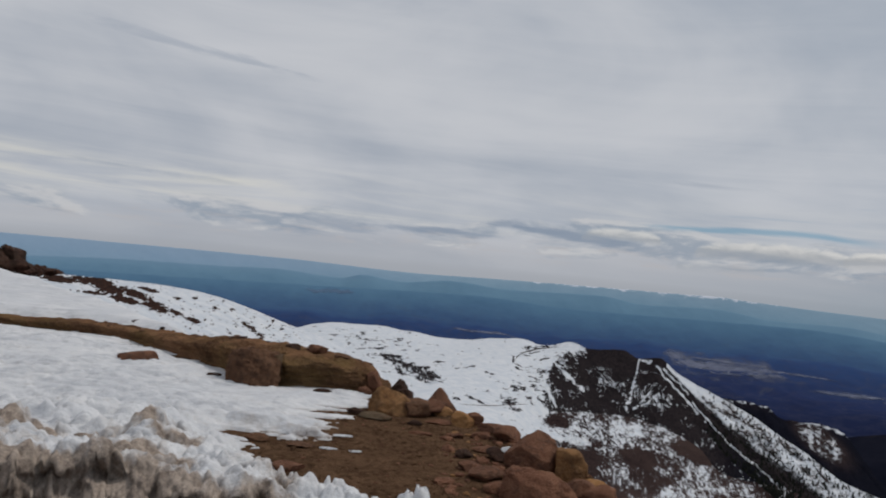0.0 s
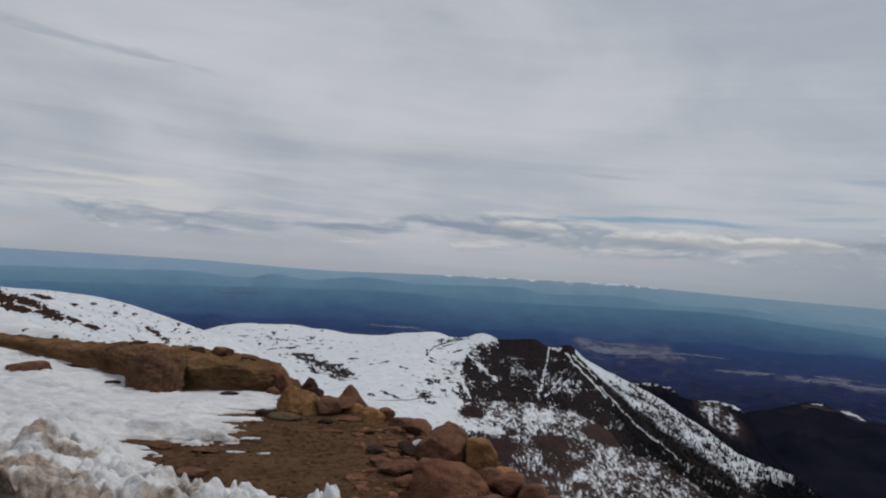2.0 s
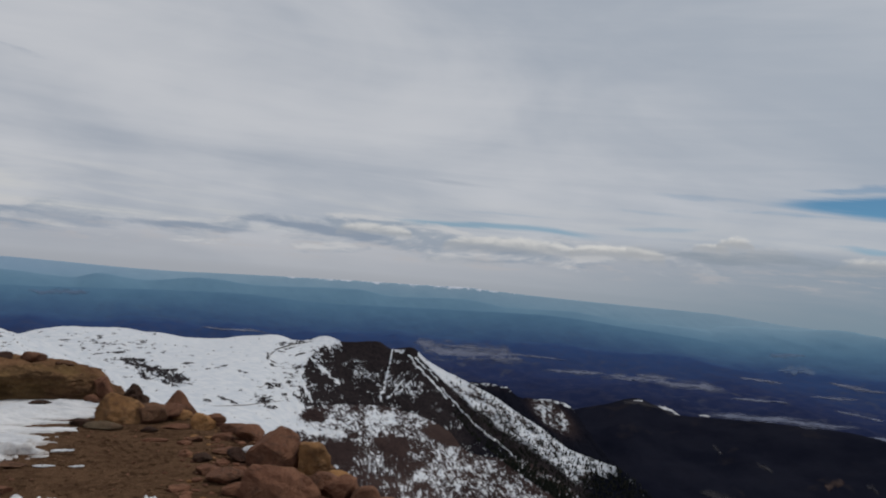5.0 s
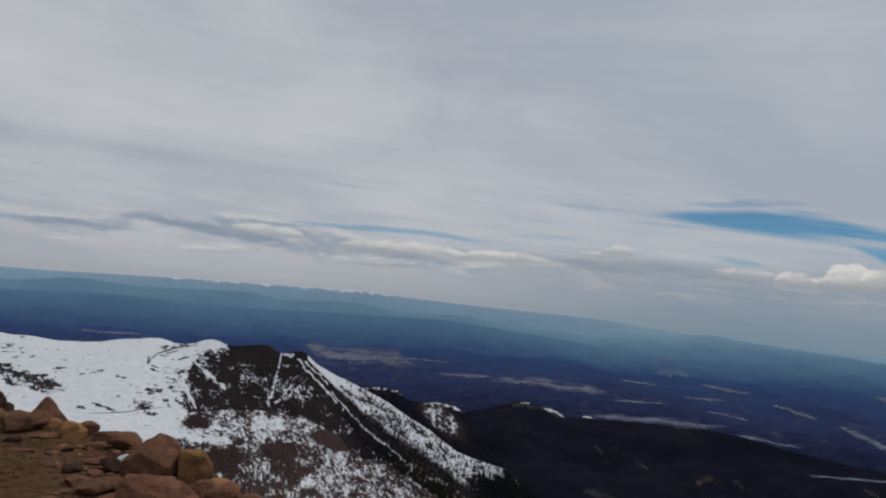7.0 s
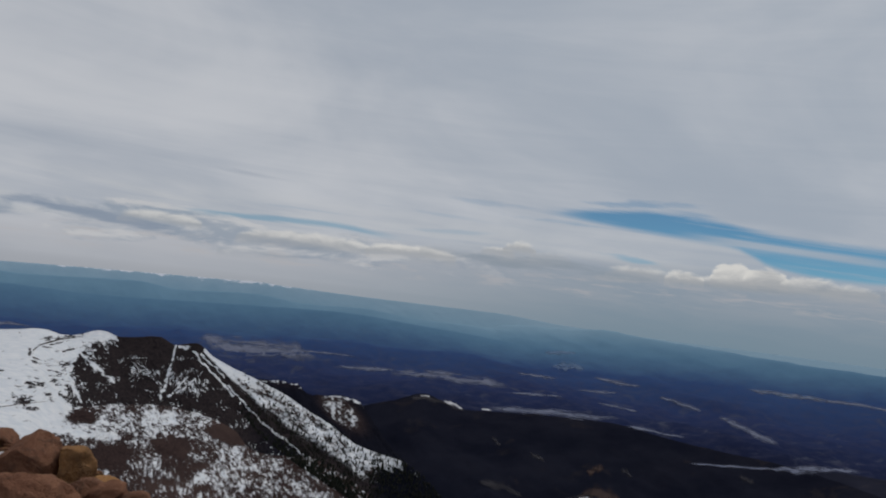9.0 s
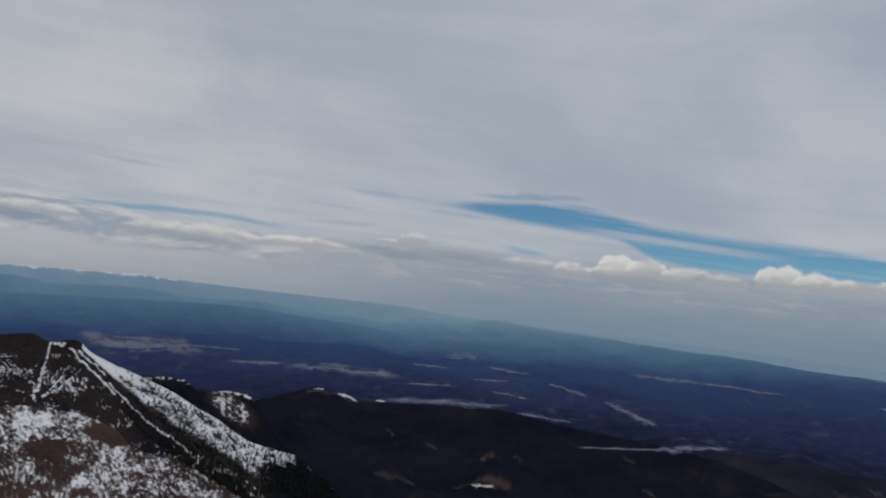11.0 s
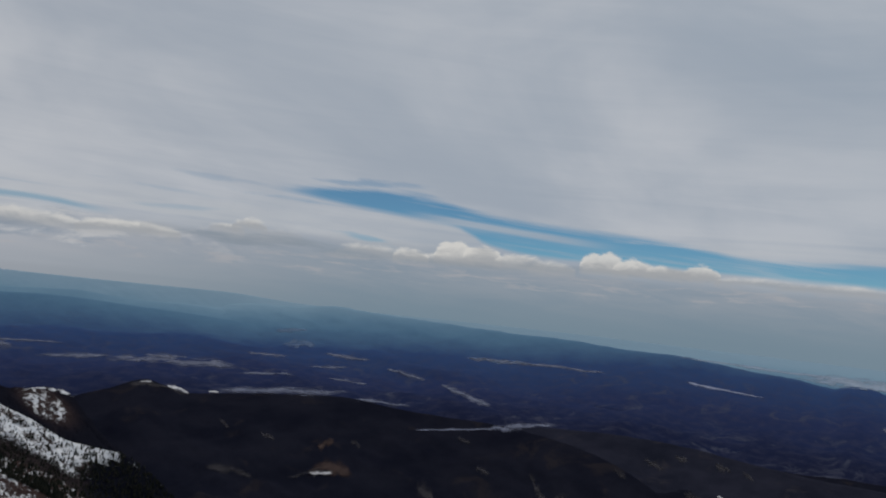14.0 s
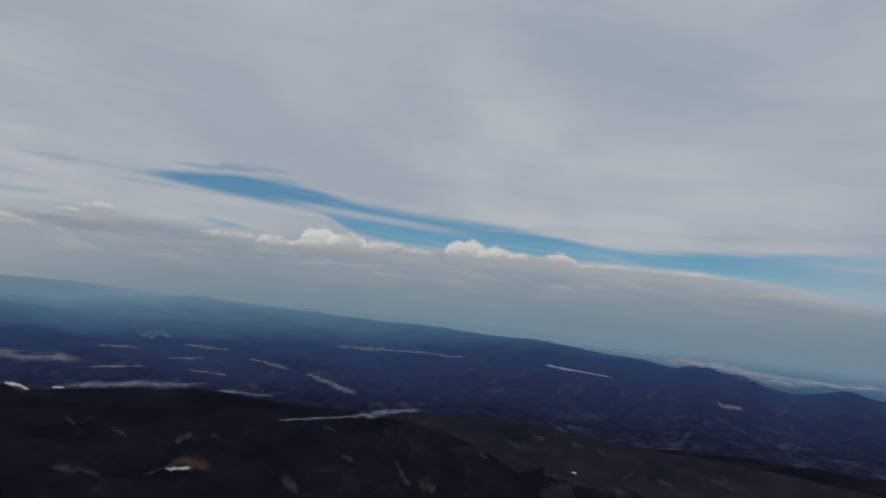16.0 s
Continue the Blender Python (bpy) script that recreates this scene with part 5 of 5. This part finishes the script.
hewn("tan slab leaning on a pointed boulder", 0.9, 8.25, ((-0.17, -0.05, 0.09), (-0.16, -0.10, 0.01), (-0.02, -0.10, 0.085), (0.15, -0.06, 0.03), (0.16, -0.05, -0.04), (-0.1, 0.1, 0.10), (0.1, 0.1, 0.05), (-0.14, 0.1, -0.05), (0.15, 0.1, -0.05), (0.0, -0.14, -0.04)), ROCK_TAN, 12, round_by=0.05)
hewn("rounded tan boulder with a dark side", 2.45, 7.8, ((-0.10, -0.06, 0.10), (-0.11, -0.08, -0.06), (-0.03, -0.04, 0.14), (0.05, -0.08, 0.12), (0.08, -0.12, 0.04), (0.02, -0.14, -0.06), (0.16, 0.0, 0.05), (0.17, 0.02, -0.06), (0.1, 0.12, 0.08), (-0.08, 0.12, 0.1), (-0.08, 0.14, -0.06), (0.14, 0.14, -0.06)), ROCK_TAN, 14, round_by=0.06)
hewn("big fractured brown block jutting from the earth bank", -13.25, 9.12, ((-0.33, -0.02, 0.12), (-0.31, -0.06, -0.1), (-0.28, 0.02, 0.35), (-0.14, -0.02, 0.44), (0.06, 0.0, 0.45), (0.22, 0.02, 0.39), (0.31, -0.02, 0.29), (0.31, -0.10, 0.05), (0.29, -0.14, -0.1),
     (-0.06, -0.17, 0.15), (0.02, -0.19, -0.1), (-0.17, -0.11, 0.31), (0.13, -0.13, 0.27), (0.3, 0.35, 0.36), (-0.3, 0.4, 0.32), (0.3, 0.35, -0.1), (-0.3, 0.4, -0.1)), ROCK_BROWN, 94, z=0.0, wear=0.030, chips=14, crack=0.022)
hewn("lichened stone set in the earth bank", -11.75, 9.16, ((-0.10, -0.02, 0.22), (-0.02, -0.07, 0.18), (0.0, -0.03, 0.37), (0.07, 0.0, 0.36), (0.09, -0.04, 0.25), (0.03, -0.06, 0.16), (-0.08, 0.2, 0.36), (0.10, 0.2, 0.34), (-0.1, 0.2, 0.1), (0.10, 0.2, 0.1)), ROCK_LICHEN, 96, z=0.0, wear=0.012, chips=6)
boulder("boulder", DARK, -0.9, 8.05, 0.30, 0.30, 0.18, ROCK_BROWN, 5, 30)
boulder("boulder", DARK, 0.2, 8.2, 0.30, 0.30, 0.15, ROCK_RED, 6, 70)
boulder("boulder", DARK, 3.5, 7.85, 0.20, 0.22, 0.13, ROCK_RED, 15, 50)
boulder("boulder", DARK, 4.7, 7.6, 0.26, 0.2, 0.08, ROCK_RED, 16, 5)
boulder("boulder", "rounded reddish boulder at the drop's edge", 5.95, 7.25, 0.27, 0.26, 0.14, ROCK_RED, 19, 0, 4)
boulder("boulder", RED, 11.7, 5.65, 0.30, 0.26, 0.17, ROCK_RED, 34, 40, z=-0.02)
boulder("boulder", RED, 13.2, 5.50, 0.26, 0.24, 0.20, ROCK_RED, 37, 10, z=-0.02)
boulder("boulder", "small brown stone at the drop's edge", 15.0, 5.40, 0.22, 0.2, 0.17, ROCK_RED, 39, 0, z=-0.03)
boulder("boulder", "small brown stone at the drop's edge", 16.9, 5.25, 0.2, 0.2, 0.14, ROCK_RED, 43, 20, z=-0.03)
boulder("boulder", TAN, 12.9, 5.95, 0.2, 0.2, 0.12, ROCK_TAN, 40, 0, z=-0.03)
boulder("boulder", RED, 12.2, 5.15, 0.26, 0.2, 0.12, ROCK_RED, 46, 30)
boulder("boulder", RED, 14.0, 5.05, 0.22, 0.2, 0.12, ROCK_RED, 47, 60)
SLAB = "flat reddish slab of granite lying on gravel"
for i, (a, d, w, dep, h, m) in enumerate(((3.4, 6.1, 0.22, 0.20, 0.06, ROCK_RED), (4.7, 5.9, 0.30, 0.24, 0.09, ROCK_RED), (2.9, 6.45, 0.17, 0.14, 0.06, ROCK_DARK), (4.7, 6.7, 0.28, 0.2, 0.05, ROCK_RED), (5.3, 6.45, 0.16, 0.2, 0.10, ROCK_DARK), (0.9, 7.75, 0.30, 0.16, 0.04, ROCK_RED),
                                          (-0.5, 7.15, 0.24, 0.08, 0.03, ROCK_RED), (-4.0, 7.75, 0.36, 0.25, 0.06, ROCK_GREY), (-5.4, 7.85, 0.2, 0.15, 0.07, ROCK_DARK), (-12.6, 6.65, 0.22, 0.16, 0.06, ROCK_BROWN), (-9.3, 6.5, 0.24, 0.2, 0.03, ROCK_BROWN), (-10.2, 5.75, 0.24, 0.2, 0.06, ROCK_RED),
                                          (-6.4, 5.15, 0.2, 0.2, 0.05, ROCK_RED), (4.2, 7.3, 0.24, 0.14, 0.06, ROCK_RED), (5.6, 5.6, 0.22, 0.2, 0.07, ROCK_RED), (2.2, 7.2, 0.14, 0.1, 0.05, ROCK_RED), (-1.0, 7.6, 0.16, 0.12, 0.05, ROCK_DARK))):
    boulder("slab_stone", SLAB if m is ROCK_RED else "flat weathered stone lying on gravel", a, d, w, dep, h, m, 60 + i, (i * 37) % 50 - 25, 8, sink=0.3, detail=2)
boulder("boulder", "flat reddish-brown rock showing through the snow", -21.2, 10.2, 0.50, 0.35, 0.14, ROCK_RED, 90, 8, 10, z=0.05)
boulder("boulder", "small dark stone lying in snow", -16.0, 9.2, 0.18, 0.10, 0.035, ROCK_DARK, 91, 0, z=0.07, detail=2)
boulder("boulder", "small dark stone lying in snow", -8.1, 8.6, 0.22, 0.10, 0.035, ROCK_DARK, 92, 0, z=0.06, detail=2)
boulder("boulder", "flat stone on top of the earth bank", -8.7, 9.55, 0.26, 0.24, 0.14, ROCK_RED, 97, 5, 12, z=0.33)
boulder("boulder", "flat stone on top of the earth bank", -10.6, 9.7, 0.2, 0.2, 0.10, ROCK_DARK, 98, 5, 8, z=0.34)
boulder("boulder", "flat stone on top of the earth bank", -6.9, 9.5, 0.20, 0.2, 0.09, ROCK_BROWN, 99, 5, 8, z=0.29)
boulder("boulder", "reddish stone at the earth bank's foot", -5.0, 9.0, 0.16, 0.16, 0.10, ROCK_RED, 101, 5, 8)
boulder("boulder", "flat stone on top of the earth bank", -14.6, 10.5, 0.26, 0.2, 0.12, ROCK_DARK, 103, 5, 8, z=0.28)
boulder("boulder", "rough reddish stone at the earth bank's end", -4.35, 9.25, 0.22, 0.24, 0.26, ROCK_RED, 105, 15, 14, wear=0.12)
for i, (a, d, w, h) in enumerate(((-2.4, 9.25, 0.22, 0.24), (-1.8, 9.3, 0.22, 0.22), (-1.1, 9.3, 0.2, 0.18), (-2.0, 9.15, 0.2, 0.17))):
    boulder("boulder", "dark rock on the slope below the summit's edge", a, d, w, w, h, ROCK_DARK, 110 + i, 30 * i, 12, wear=0.12)
b = boulder("snow_remnant", "bright wedge of snow between boulders", 6.25, 6.62, 0.20, 0.12, 0.085, SNOW, 181, 12, 7, detail=3, wear=0.25)
tagged(b, "", "snow", "snow remnants on the gravel")
rng = random.Random(5)
for i in range(22):
    a = -32.0 + 5.4 * (i + rng.random()) / 22
    h = float(np.interp(a, (-32, -30.2, -29.0, -28.2, -27.0, -26.6), (1.7, 1.15, 0.62, 0.38, 0.22, 0.12))) * rng.uniform(0.55, 1.0)
    w = min(1.3, 0.35 + h * rng.uniform(0.5, 1.1))
    boulder("outcrop", "dark brown rock outcrop above the snow slope", a, rng.uniform(31.5, 33.5), w, w, h, ROCK_DARK, 130 + i, 37 * i, 11, z=-0.25, wear=0.12)
for i, (a, d, w) in enumerate(((-24.5, 15.5, 0.22), (-21.5, 14.0, 0.22), (-19.7, 13.4, 0.16), (-26.8, 16.5, 0.18), (-17.6, 12.6, 0.16), (-18.6, 12.8, 0.14), (-16.4, 12.0, 0.2), (-22.4, 14.3, 0.14))):
    boulder("boulder", "small dark rock poking out of snow", a, d, w, w, w * 0.45, ROCK_DARK, 150 + i, 40 * i, 8, z=0.06, detail=2)
for i, (a, d, w) in enumerate(((6.0, 6.75, 0.20), (3.2, 7.35, 0.08), (-7.3, 6.42, 0.16), (-5.3, 6.36, 0.12), (-6.3, 6.85, 0.20), (-12.6, 6.35, 0.09), (-2.3, 8.0, 0.12), (12.6, 5.35, 0.06))):
    b = boulder("snow_remnant", "small melting remnant of snow on gravel", a, d, w, w * 0.45, 0.010 + 0.03 * w, SNOW, 170 + i, 8 * i - 20, 5, detail=3, wear=0.55)
    tagged(b, "", "snow", "snow remnants on the gravel")


def pebbles(count, mat, seed, lo, hi, turn=(-15, 16), reach=(4.7, 8.9), lift=None, label="loose brown pebbles scattered over the gravel"):
    """Loose stones, too many to count."""
    rng = random.Random(seed)
    bm = bmesh.new()
    bmesh.ops.create_icosphere(bm, subdivisions=1, radius=1.0)
    ball = np.array([v.co[:] for v in bm.verts])
    tris = np.array([[v.index for v in f.verts] for f in bm.faces])
    bm.free()
    verts, faces, k = [], [], 0
    field = np.array
    while k < count:
        a, d = rng.uniform(*turn), reach[0] + (reach[1] - reach[0]) * rng.random() ** 0.8
        p = spot(a, d)
        if lift is None and (inside(field([p[0]]), field([p[1]]), FIELD)[0] > -0.05 or d > float(curve(field([a]), BROW, 1)[0]) + 0.2):
            continue
        s = lo + (hi - lo) * rng.random() ** 3
        q = rng.uniform(0, 6.28)
        w = ball * (1 + 0.25 * field([rng.uniform(-1, 1) for _ in range(len(ball))]))[:, None] * (s * rng.uniform(0.7, 1.5), s, s * rng.uniform(0.35, 0.7))
        w = w @ field([[math.cos(q), math.sin(q), 0], [-math.sin(q), math.cos(q), 0], [0, 0, 1]])
        p[2] = (float(floor_at(field(p[0]), field(p[1]))) if lift is None else lift(a, d)) + s * 0.1
        verts.append(w + p), faces.append(tris + k * len(ball))
        k += 1
    me = bpy.data.meshes.new("pebbles")
    me.from_pydata(np.concatenate(verts).tolist(), [], np.concatenate(faces).tolist())
    me.materials.append(mat)
    return tagged(new("pebbles", me), label, "pebbles", kind="stuff")


pebbles(2200, GRAVEL, 5, 0.005, 0.026)
pebbles(240, ROCK_RED, 6, 0.006, 0.030)
pebbles(170, ROCK_RED, 7, 0.02, 0.085, (1.5, 17), (5.0, 7.6), None, "broken reddish stones lying between the boulders")
pebbles(30, ROCK_TAN, 8, 0.02, 0.05, (2, 14), (5.2, 8.4), None, "broken tan stones lying between the boulders")
bpy.context.view_layer.update()


def on_bank(a, d):
    p = spot(a, d)
    ok, at, _, _ = earth_bank.ray_cast(Vector((p[0], p[1], 5)), Vector((0, 0, -1)))
    return at.z if ok else -3.0


pebbles(420, ROCK_BROWN, 9, 0.012, 0.06, (-30, -4), (9.0, 13.4), on_bank, "crumbled brown stones on the earth bank")

# ---------------------------------------------------------------- road and trees on the far mountain
bpy.context.view_layer.update()
deps = bpy.context.evaluated_depsgraph_get()


def land(a, e):
    """Where a line from the summit at these angles meets the land: the place and the thing it belongs to."""
    w = Vector((math.sin(radians(a)) * math.cos(radians(e)), math.cos(radians(a)) * math.cos(radians(e)), math.sin(radians(e))))
    ok, p, n, _, ob, _ = scene.ray_cast(deps, Vector((0, 0, EYE)) + w * 60, w)
    return (p, n, ob.name) if ok else (None, None, "")


def conifers(count, seed, region, lo, hi):
    """A stand of small conifers: two stacked ragged cones each."""
    rng = random.Random(seed)
    verts, faces = [], []
    tries = 0
    while count and tries < 60000:
        tries += 1
        a, e, ok = region(rng)
        if not ok:
            continue
        p, n, who = land(a, e)
        if p is None or not (who.startswith("mountain") or who.startswith("forested") or who.startswith("rocky") or who == "ground"):
            continue
        h = rng.uniform(lo, hi)
        for z0, z1, r in ((0.05, 0.65, 0.24), (0.4, 1.0, 0.16)):
            k = len(verts)
            q = rng.uniform(0, 6.28)
            for i in range(5):
                rr = r * h * rng.uniform(0.7, 1.3)
                verts.append((p.x + rr * math.cos(q + i * 1.2566), p.y + rr * math.sin(q + i * 1.2566), p.z + h * (z0 + rng.uniform(-0.03, 0.05))))
            verts.append((p.x, p.y, p.z + h * z1))
            faces += [(k + i, k + (i + 1) % 5, k + 5) for i in range(5)]
        count -= 1
    me = bpy.data.meshes.new("conifers")
    me.from_pydata(verts, [], faces)
    me.materials.append(NEEDLES)
    return tagged(new("conifers", me), "sparse dark conifers on the mountain spur", "trees", kind="stuff")


def spur_trees(rng):
    a = rng.uniform(20, 39)
    g = float(np.interp(a, [q[0] for q in GULLY], [q[1] for q in GULLY]))
    top = float(curve(np.array(a), CREST, 2))
    t = rng.random() ** 2.4
    return a, g - 0.8 + (top - g + 0.75) * (t if a < 30 else t ** 0.4), rng.random() < min(1.0, max(0.0, (a - 18.5) / 7))


conifers(3000, 41, spur_trees, 4, 8)


def drape(name, mat, label, category, spine, half, seed, lift=0.9988, torn=True):
    """A thin strip or patch laid over the land along a line of bearings: half gives its half-width, in degrees, along it."""
    n, k = 60, 7
    rows = []
    for j in range(k):
        w = 2 * j / (k - 1) - 1
        row = []
        for i in range(n):
            t = i / (n - 1)
            a = float(np.interp(t, np.linspace(0, 1, len(spine)), [q[0] for q in spine]))
            e = float(np.interp(t, np.linspace(0, 1, len(spine)), [q[1] for q in spine]))
            wob = 1 + 1.1 * float(rough(t * 7, w * 1.3, seed, 4))
            e += half * (w * math.sqrt(max(0.0, 1 - (2 * t - 1) ** 2)) * wob + 0.8 * float(rough(t * 4, 0.5, seed + 20, 3)))
            p, _, _ = land(a, e)
            row.append(tuple(Vector((0, 0, EYE)) + (p - Vector((0, 0, EYE))) * lift) if p is not None else (0, 0, -600))
        rows.append(row)
    g = np.array(rows)
    return tagged(sheet(name, g[:, :, 0], g[:, :, 1], g[:, :, 2], (mat,), edge=np.minimum(1 - np.abs(np.linspace(-1, 1, k))[:, None], 6 * np.minimum(np.linspace(0, 1, n), np.linspace(1, 0, n))[None, :]) if torn else np.ones((k, n))), label, category, kind="structure")


# meadows, a frozen lake and cleared strips on the low country
k = 0
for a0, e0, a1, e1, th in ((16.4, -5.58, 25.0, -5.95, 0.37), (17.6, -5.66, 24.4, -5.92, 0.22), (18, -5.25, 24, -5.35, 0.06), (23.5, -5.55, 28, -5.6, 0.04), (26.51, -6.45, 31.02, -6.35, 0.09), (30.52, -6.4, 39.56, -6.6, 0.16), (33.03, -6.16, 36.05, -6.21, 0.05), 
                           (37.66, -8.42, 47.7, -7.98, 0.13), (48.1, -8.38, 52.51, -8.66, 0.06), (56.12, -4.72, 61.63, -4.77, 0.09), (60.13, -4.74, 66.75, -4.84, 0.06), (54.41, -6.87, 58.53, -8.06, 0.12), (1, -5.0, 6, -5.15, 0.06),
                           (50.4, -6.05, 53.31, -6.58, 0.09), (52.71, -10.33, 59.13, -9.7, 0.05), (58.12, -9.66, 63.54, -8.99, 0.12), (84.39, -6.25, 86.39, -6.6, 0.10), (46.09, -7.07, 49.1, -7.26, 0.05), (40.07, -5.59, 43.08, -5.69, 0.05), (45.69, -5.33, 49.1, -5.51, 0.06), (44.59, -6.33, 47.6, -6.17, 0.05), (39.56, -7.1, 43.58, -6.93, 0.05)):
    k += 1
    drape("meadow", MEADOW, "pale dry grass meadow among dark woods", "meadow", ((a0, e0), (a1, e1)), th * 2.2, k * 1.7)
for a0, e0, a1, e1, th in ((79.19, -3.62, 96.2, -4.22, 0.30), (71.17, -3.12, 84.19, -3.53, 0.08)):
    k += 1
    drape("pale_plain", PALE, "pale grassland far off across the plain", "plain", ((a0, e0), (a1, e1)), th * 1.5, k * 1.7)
# farther meadows, with haze mixed into their grass colour
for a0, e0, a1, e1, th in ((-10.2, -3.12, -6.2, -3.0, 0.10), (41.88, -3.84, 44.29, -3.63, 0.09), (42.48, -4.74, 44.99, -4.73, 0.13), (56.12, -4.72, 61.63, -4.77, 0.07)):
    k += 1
    drape("meadow", HAZY, "hazed pale meadow far off among woods", "meadow", ((a0, e0), (a1, e1)), th * 2.2, k * 1.7)
drape("frozen_lake", LAKE, "pale frozen lake among dark wooded hills", "lake", ((72.07, -4.79), (74.18, -5.03), (77.38, -5.27)), 0.11, 71)
# brown clearings on the dark wooded hills
for a0, e0, a1, e1, th in ((53.31, -14.23, 54.82, -15.12, 0.30), (61.53, -12.59, 63.04, -14.39, 0.22), (63.54, -13.89, 64.95, -14.48, 0.25), (48.2, -11.36, 49, -11.86, 0.14), (71.77, -9.97, 72.67, -10.21, 0.10), (74.48, -10.26, 75.58, -10.51, 0.13), (76.28, -10.35, 77.08, -10.85, 0.11), (67.55, -11.48, 68.56, -11.97, 0.14),
                           (72.57, -12.47, 73.98, -12.86, 0.20), (77.78, -13.14, 79.19, -13.34, 0.20), (56.12, -10.62, 57.12, -10.81, 0.10), (57.62, -12.51, 58.73, -12.91, 0.12), (69.66, -10.47, 71.17, -11.07, 0.12), (80.69, -12.03, 82.19, -12.32, 0.14), (84.19, -11.41, 86.19, -11.8, 0.14), (37.96, -13.5, 41.37, -14.19, 0.12), (41.57, -11.19, 42.68, -11.59, 0.09), (38.66, -10.4, 39.36, -10.9, 0.09)):
    k += 1
    drape("clearing", CLEARING, "brown bare clearing in dark forest", "clearing", ((a0, e0), (a1, e1)), th * 2.1, k * 1.7)
drape("bare_knoll", RUST, "rusty bare knoll in dark forest", "hill", ((45.19, -13.73), (46.79, -13.22), (48.6, -13.71)), 0.62, 61)
drape("bare_knoll", RUST, "rusty bare knoll in dark forest", "hill", ((45.79, -11.93), (47, -11.62)), 0.32, 64)
# the knoll's warm-lit tail, its light laid on as a tan strip
drape("clearing", CLEARING, "warm-lit tan tail of a bare knoll", "track", ((43.78, -14.3), (45.09, -13.83), (46.39, -13.27)), 0.16, 65, lift=0.9980)
drape("snow_patch", LAST_SNOW, "small bright snow patch on a bare knoll", "snow", ((45.29, -13.83), (46.09, -13.8), (47.1, -13.67)), 0.17, 66, lift=0.9974)
drape("clearing", CLEARING, "bare brown crown of a forested hill", "clearing", ((32.23, -8.2), (33.64, -8.03), (36.25, -8.76)), 0.22, 69)
drape("snow_patch", LAST_SNOW, "thin snow streak on a forested hill's crown", "snow", ((34.8, -8.22), (35.7, -8.38), (36.4, -8.70)), 0.13, 72, lift=0.9980)
drape("snow_patch", LAST_SNOW, "thin snow streak on a forested hill's crown", "snow", ((33.0, -8.02), (33.8, -7.96)), 0.06, 73, lift=0.9980)
drape("snow_patch", LAST_SNOW, "small bright snow patch in dark forest", "snow", ((74.75, -12.28), (75.15, -12.30)), 0.06, 67)
drape("snow_patch", LAST_SNOW, "small bright snow patch in dark forest", "snow", ((37.66, -8.5), (38.46, -8.5)), 0.07, 68)
drape("mountain_road", tinted("wet_road", (0.03, 0.024, 0.022), (0.06, 0.05, 0.045), 0.1), "dark road curving over the snowy shoulder", "road", ((9.2, -5.62), (7.6, -5.95), (6.5, -6.35), (6.1, -6.8), (6.15, -7.2), (6.7, -7.4)), 0.05, 83, torn=False)
drape("mountain_road", tinted("road_bank", (0.06, 0.05, 0.045), (0.12, 0.10, 0.09), 0.1), "faint track along the foot of the snowfield", "road", ((2.3, -10.55), (4.5, -10.45), (7.5, -10.0)), 0.03, 91, torn=False)
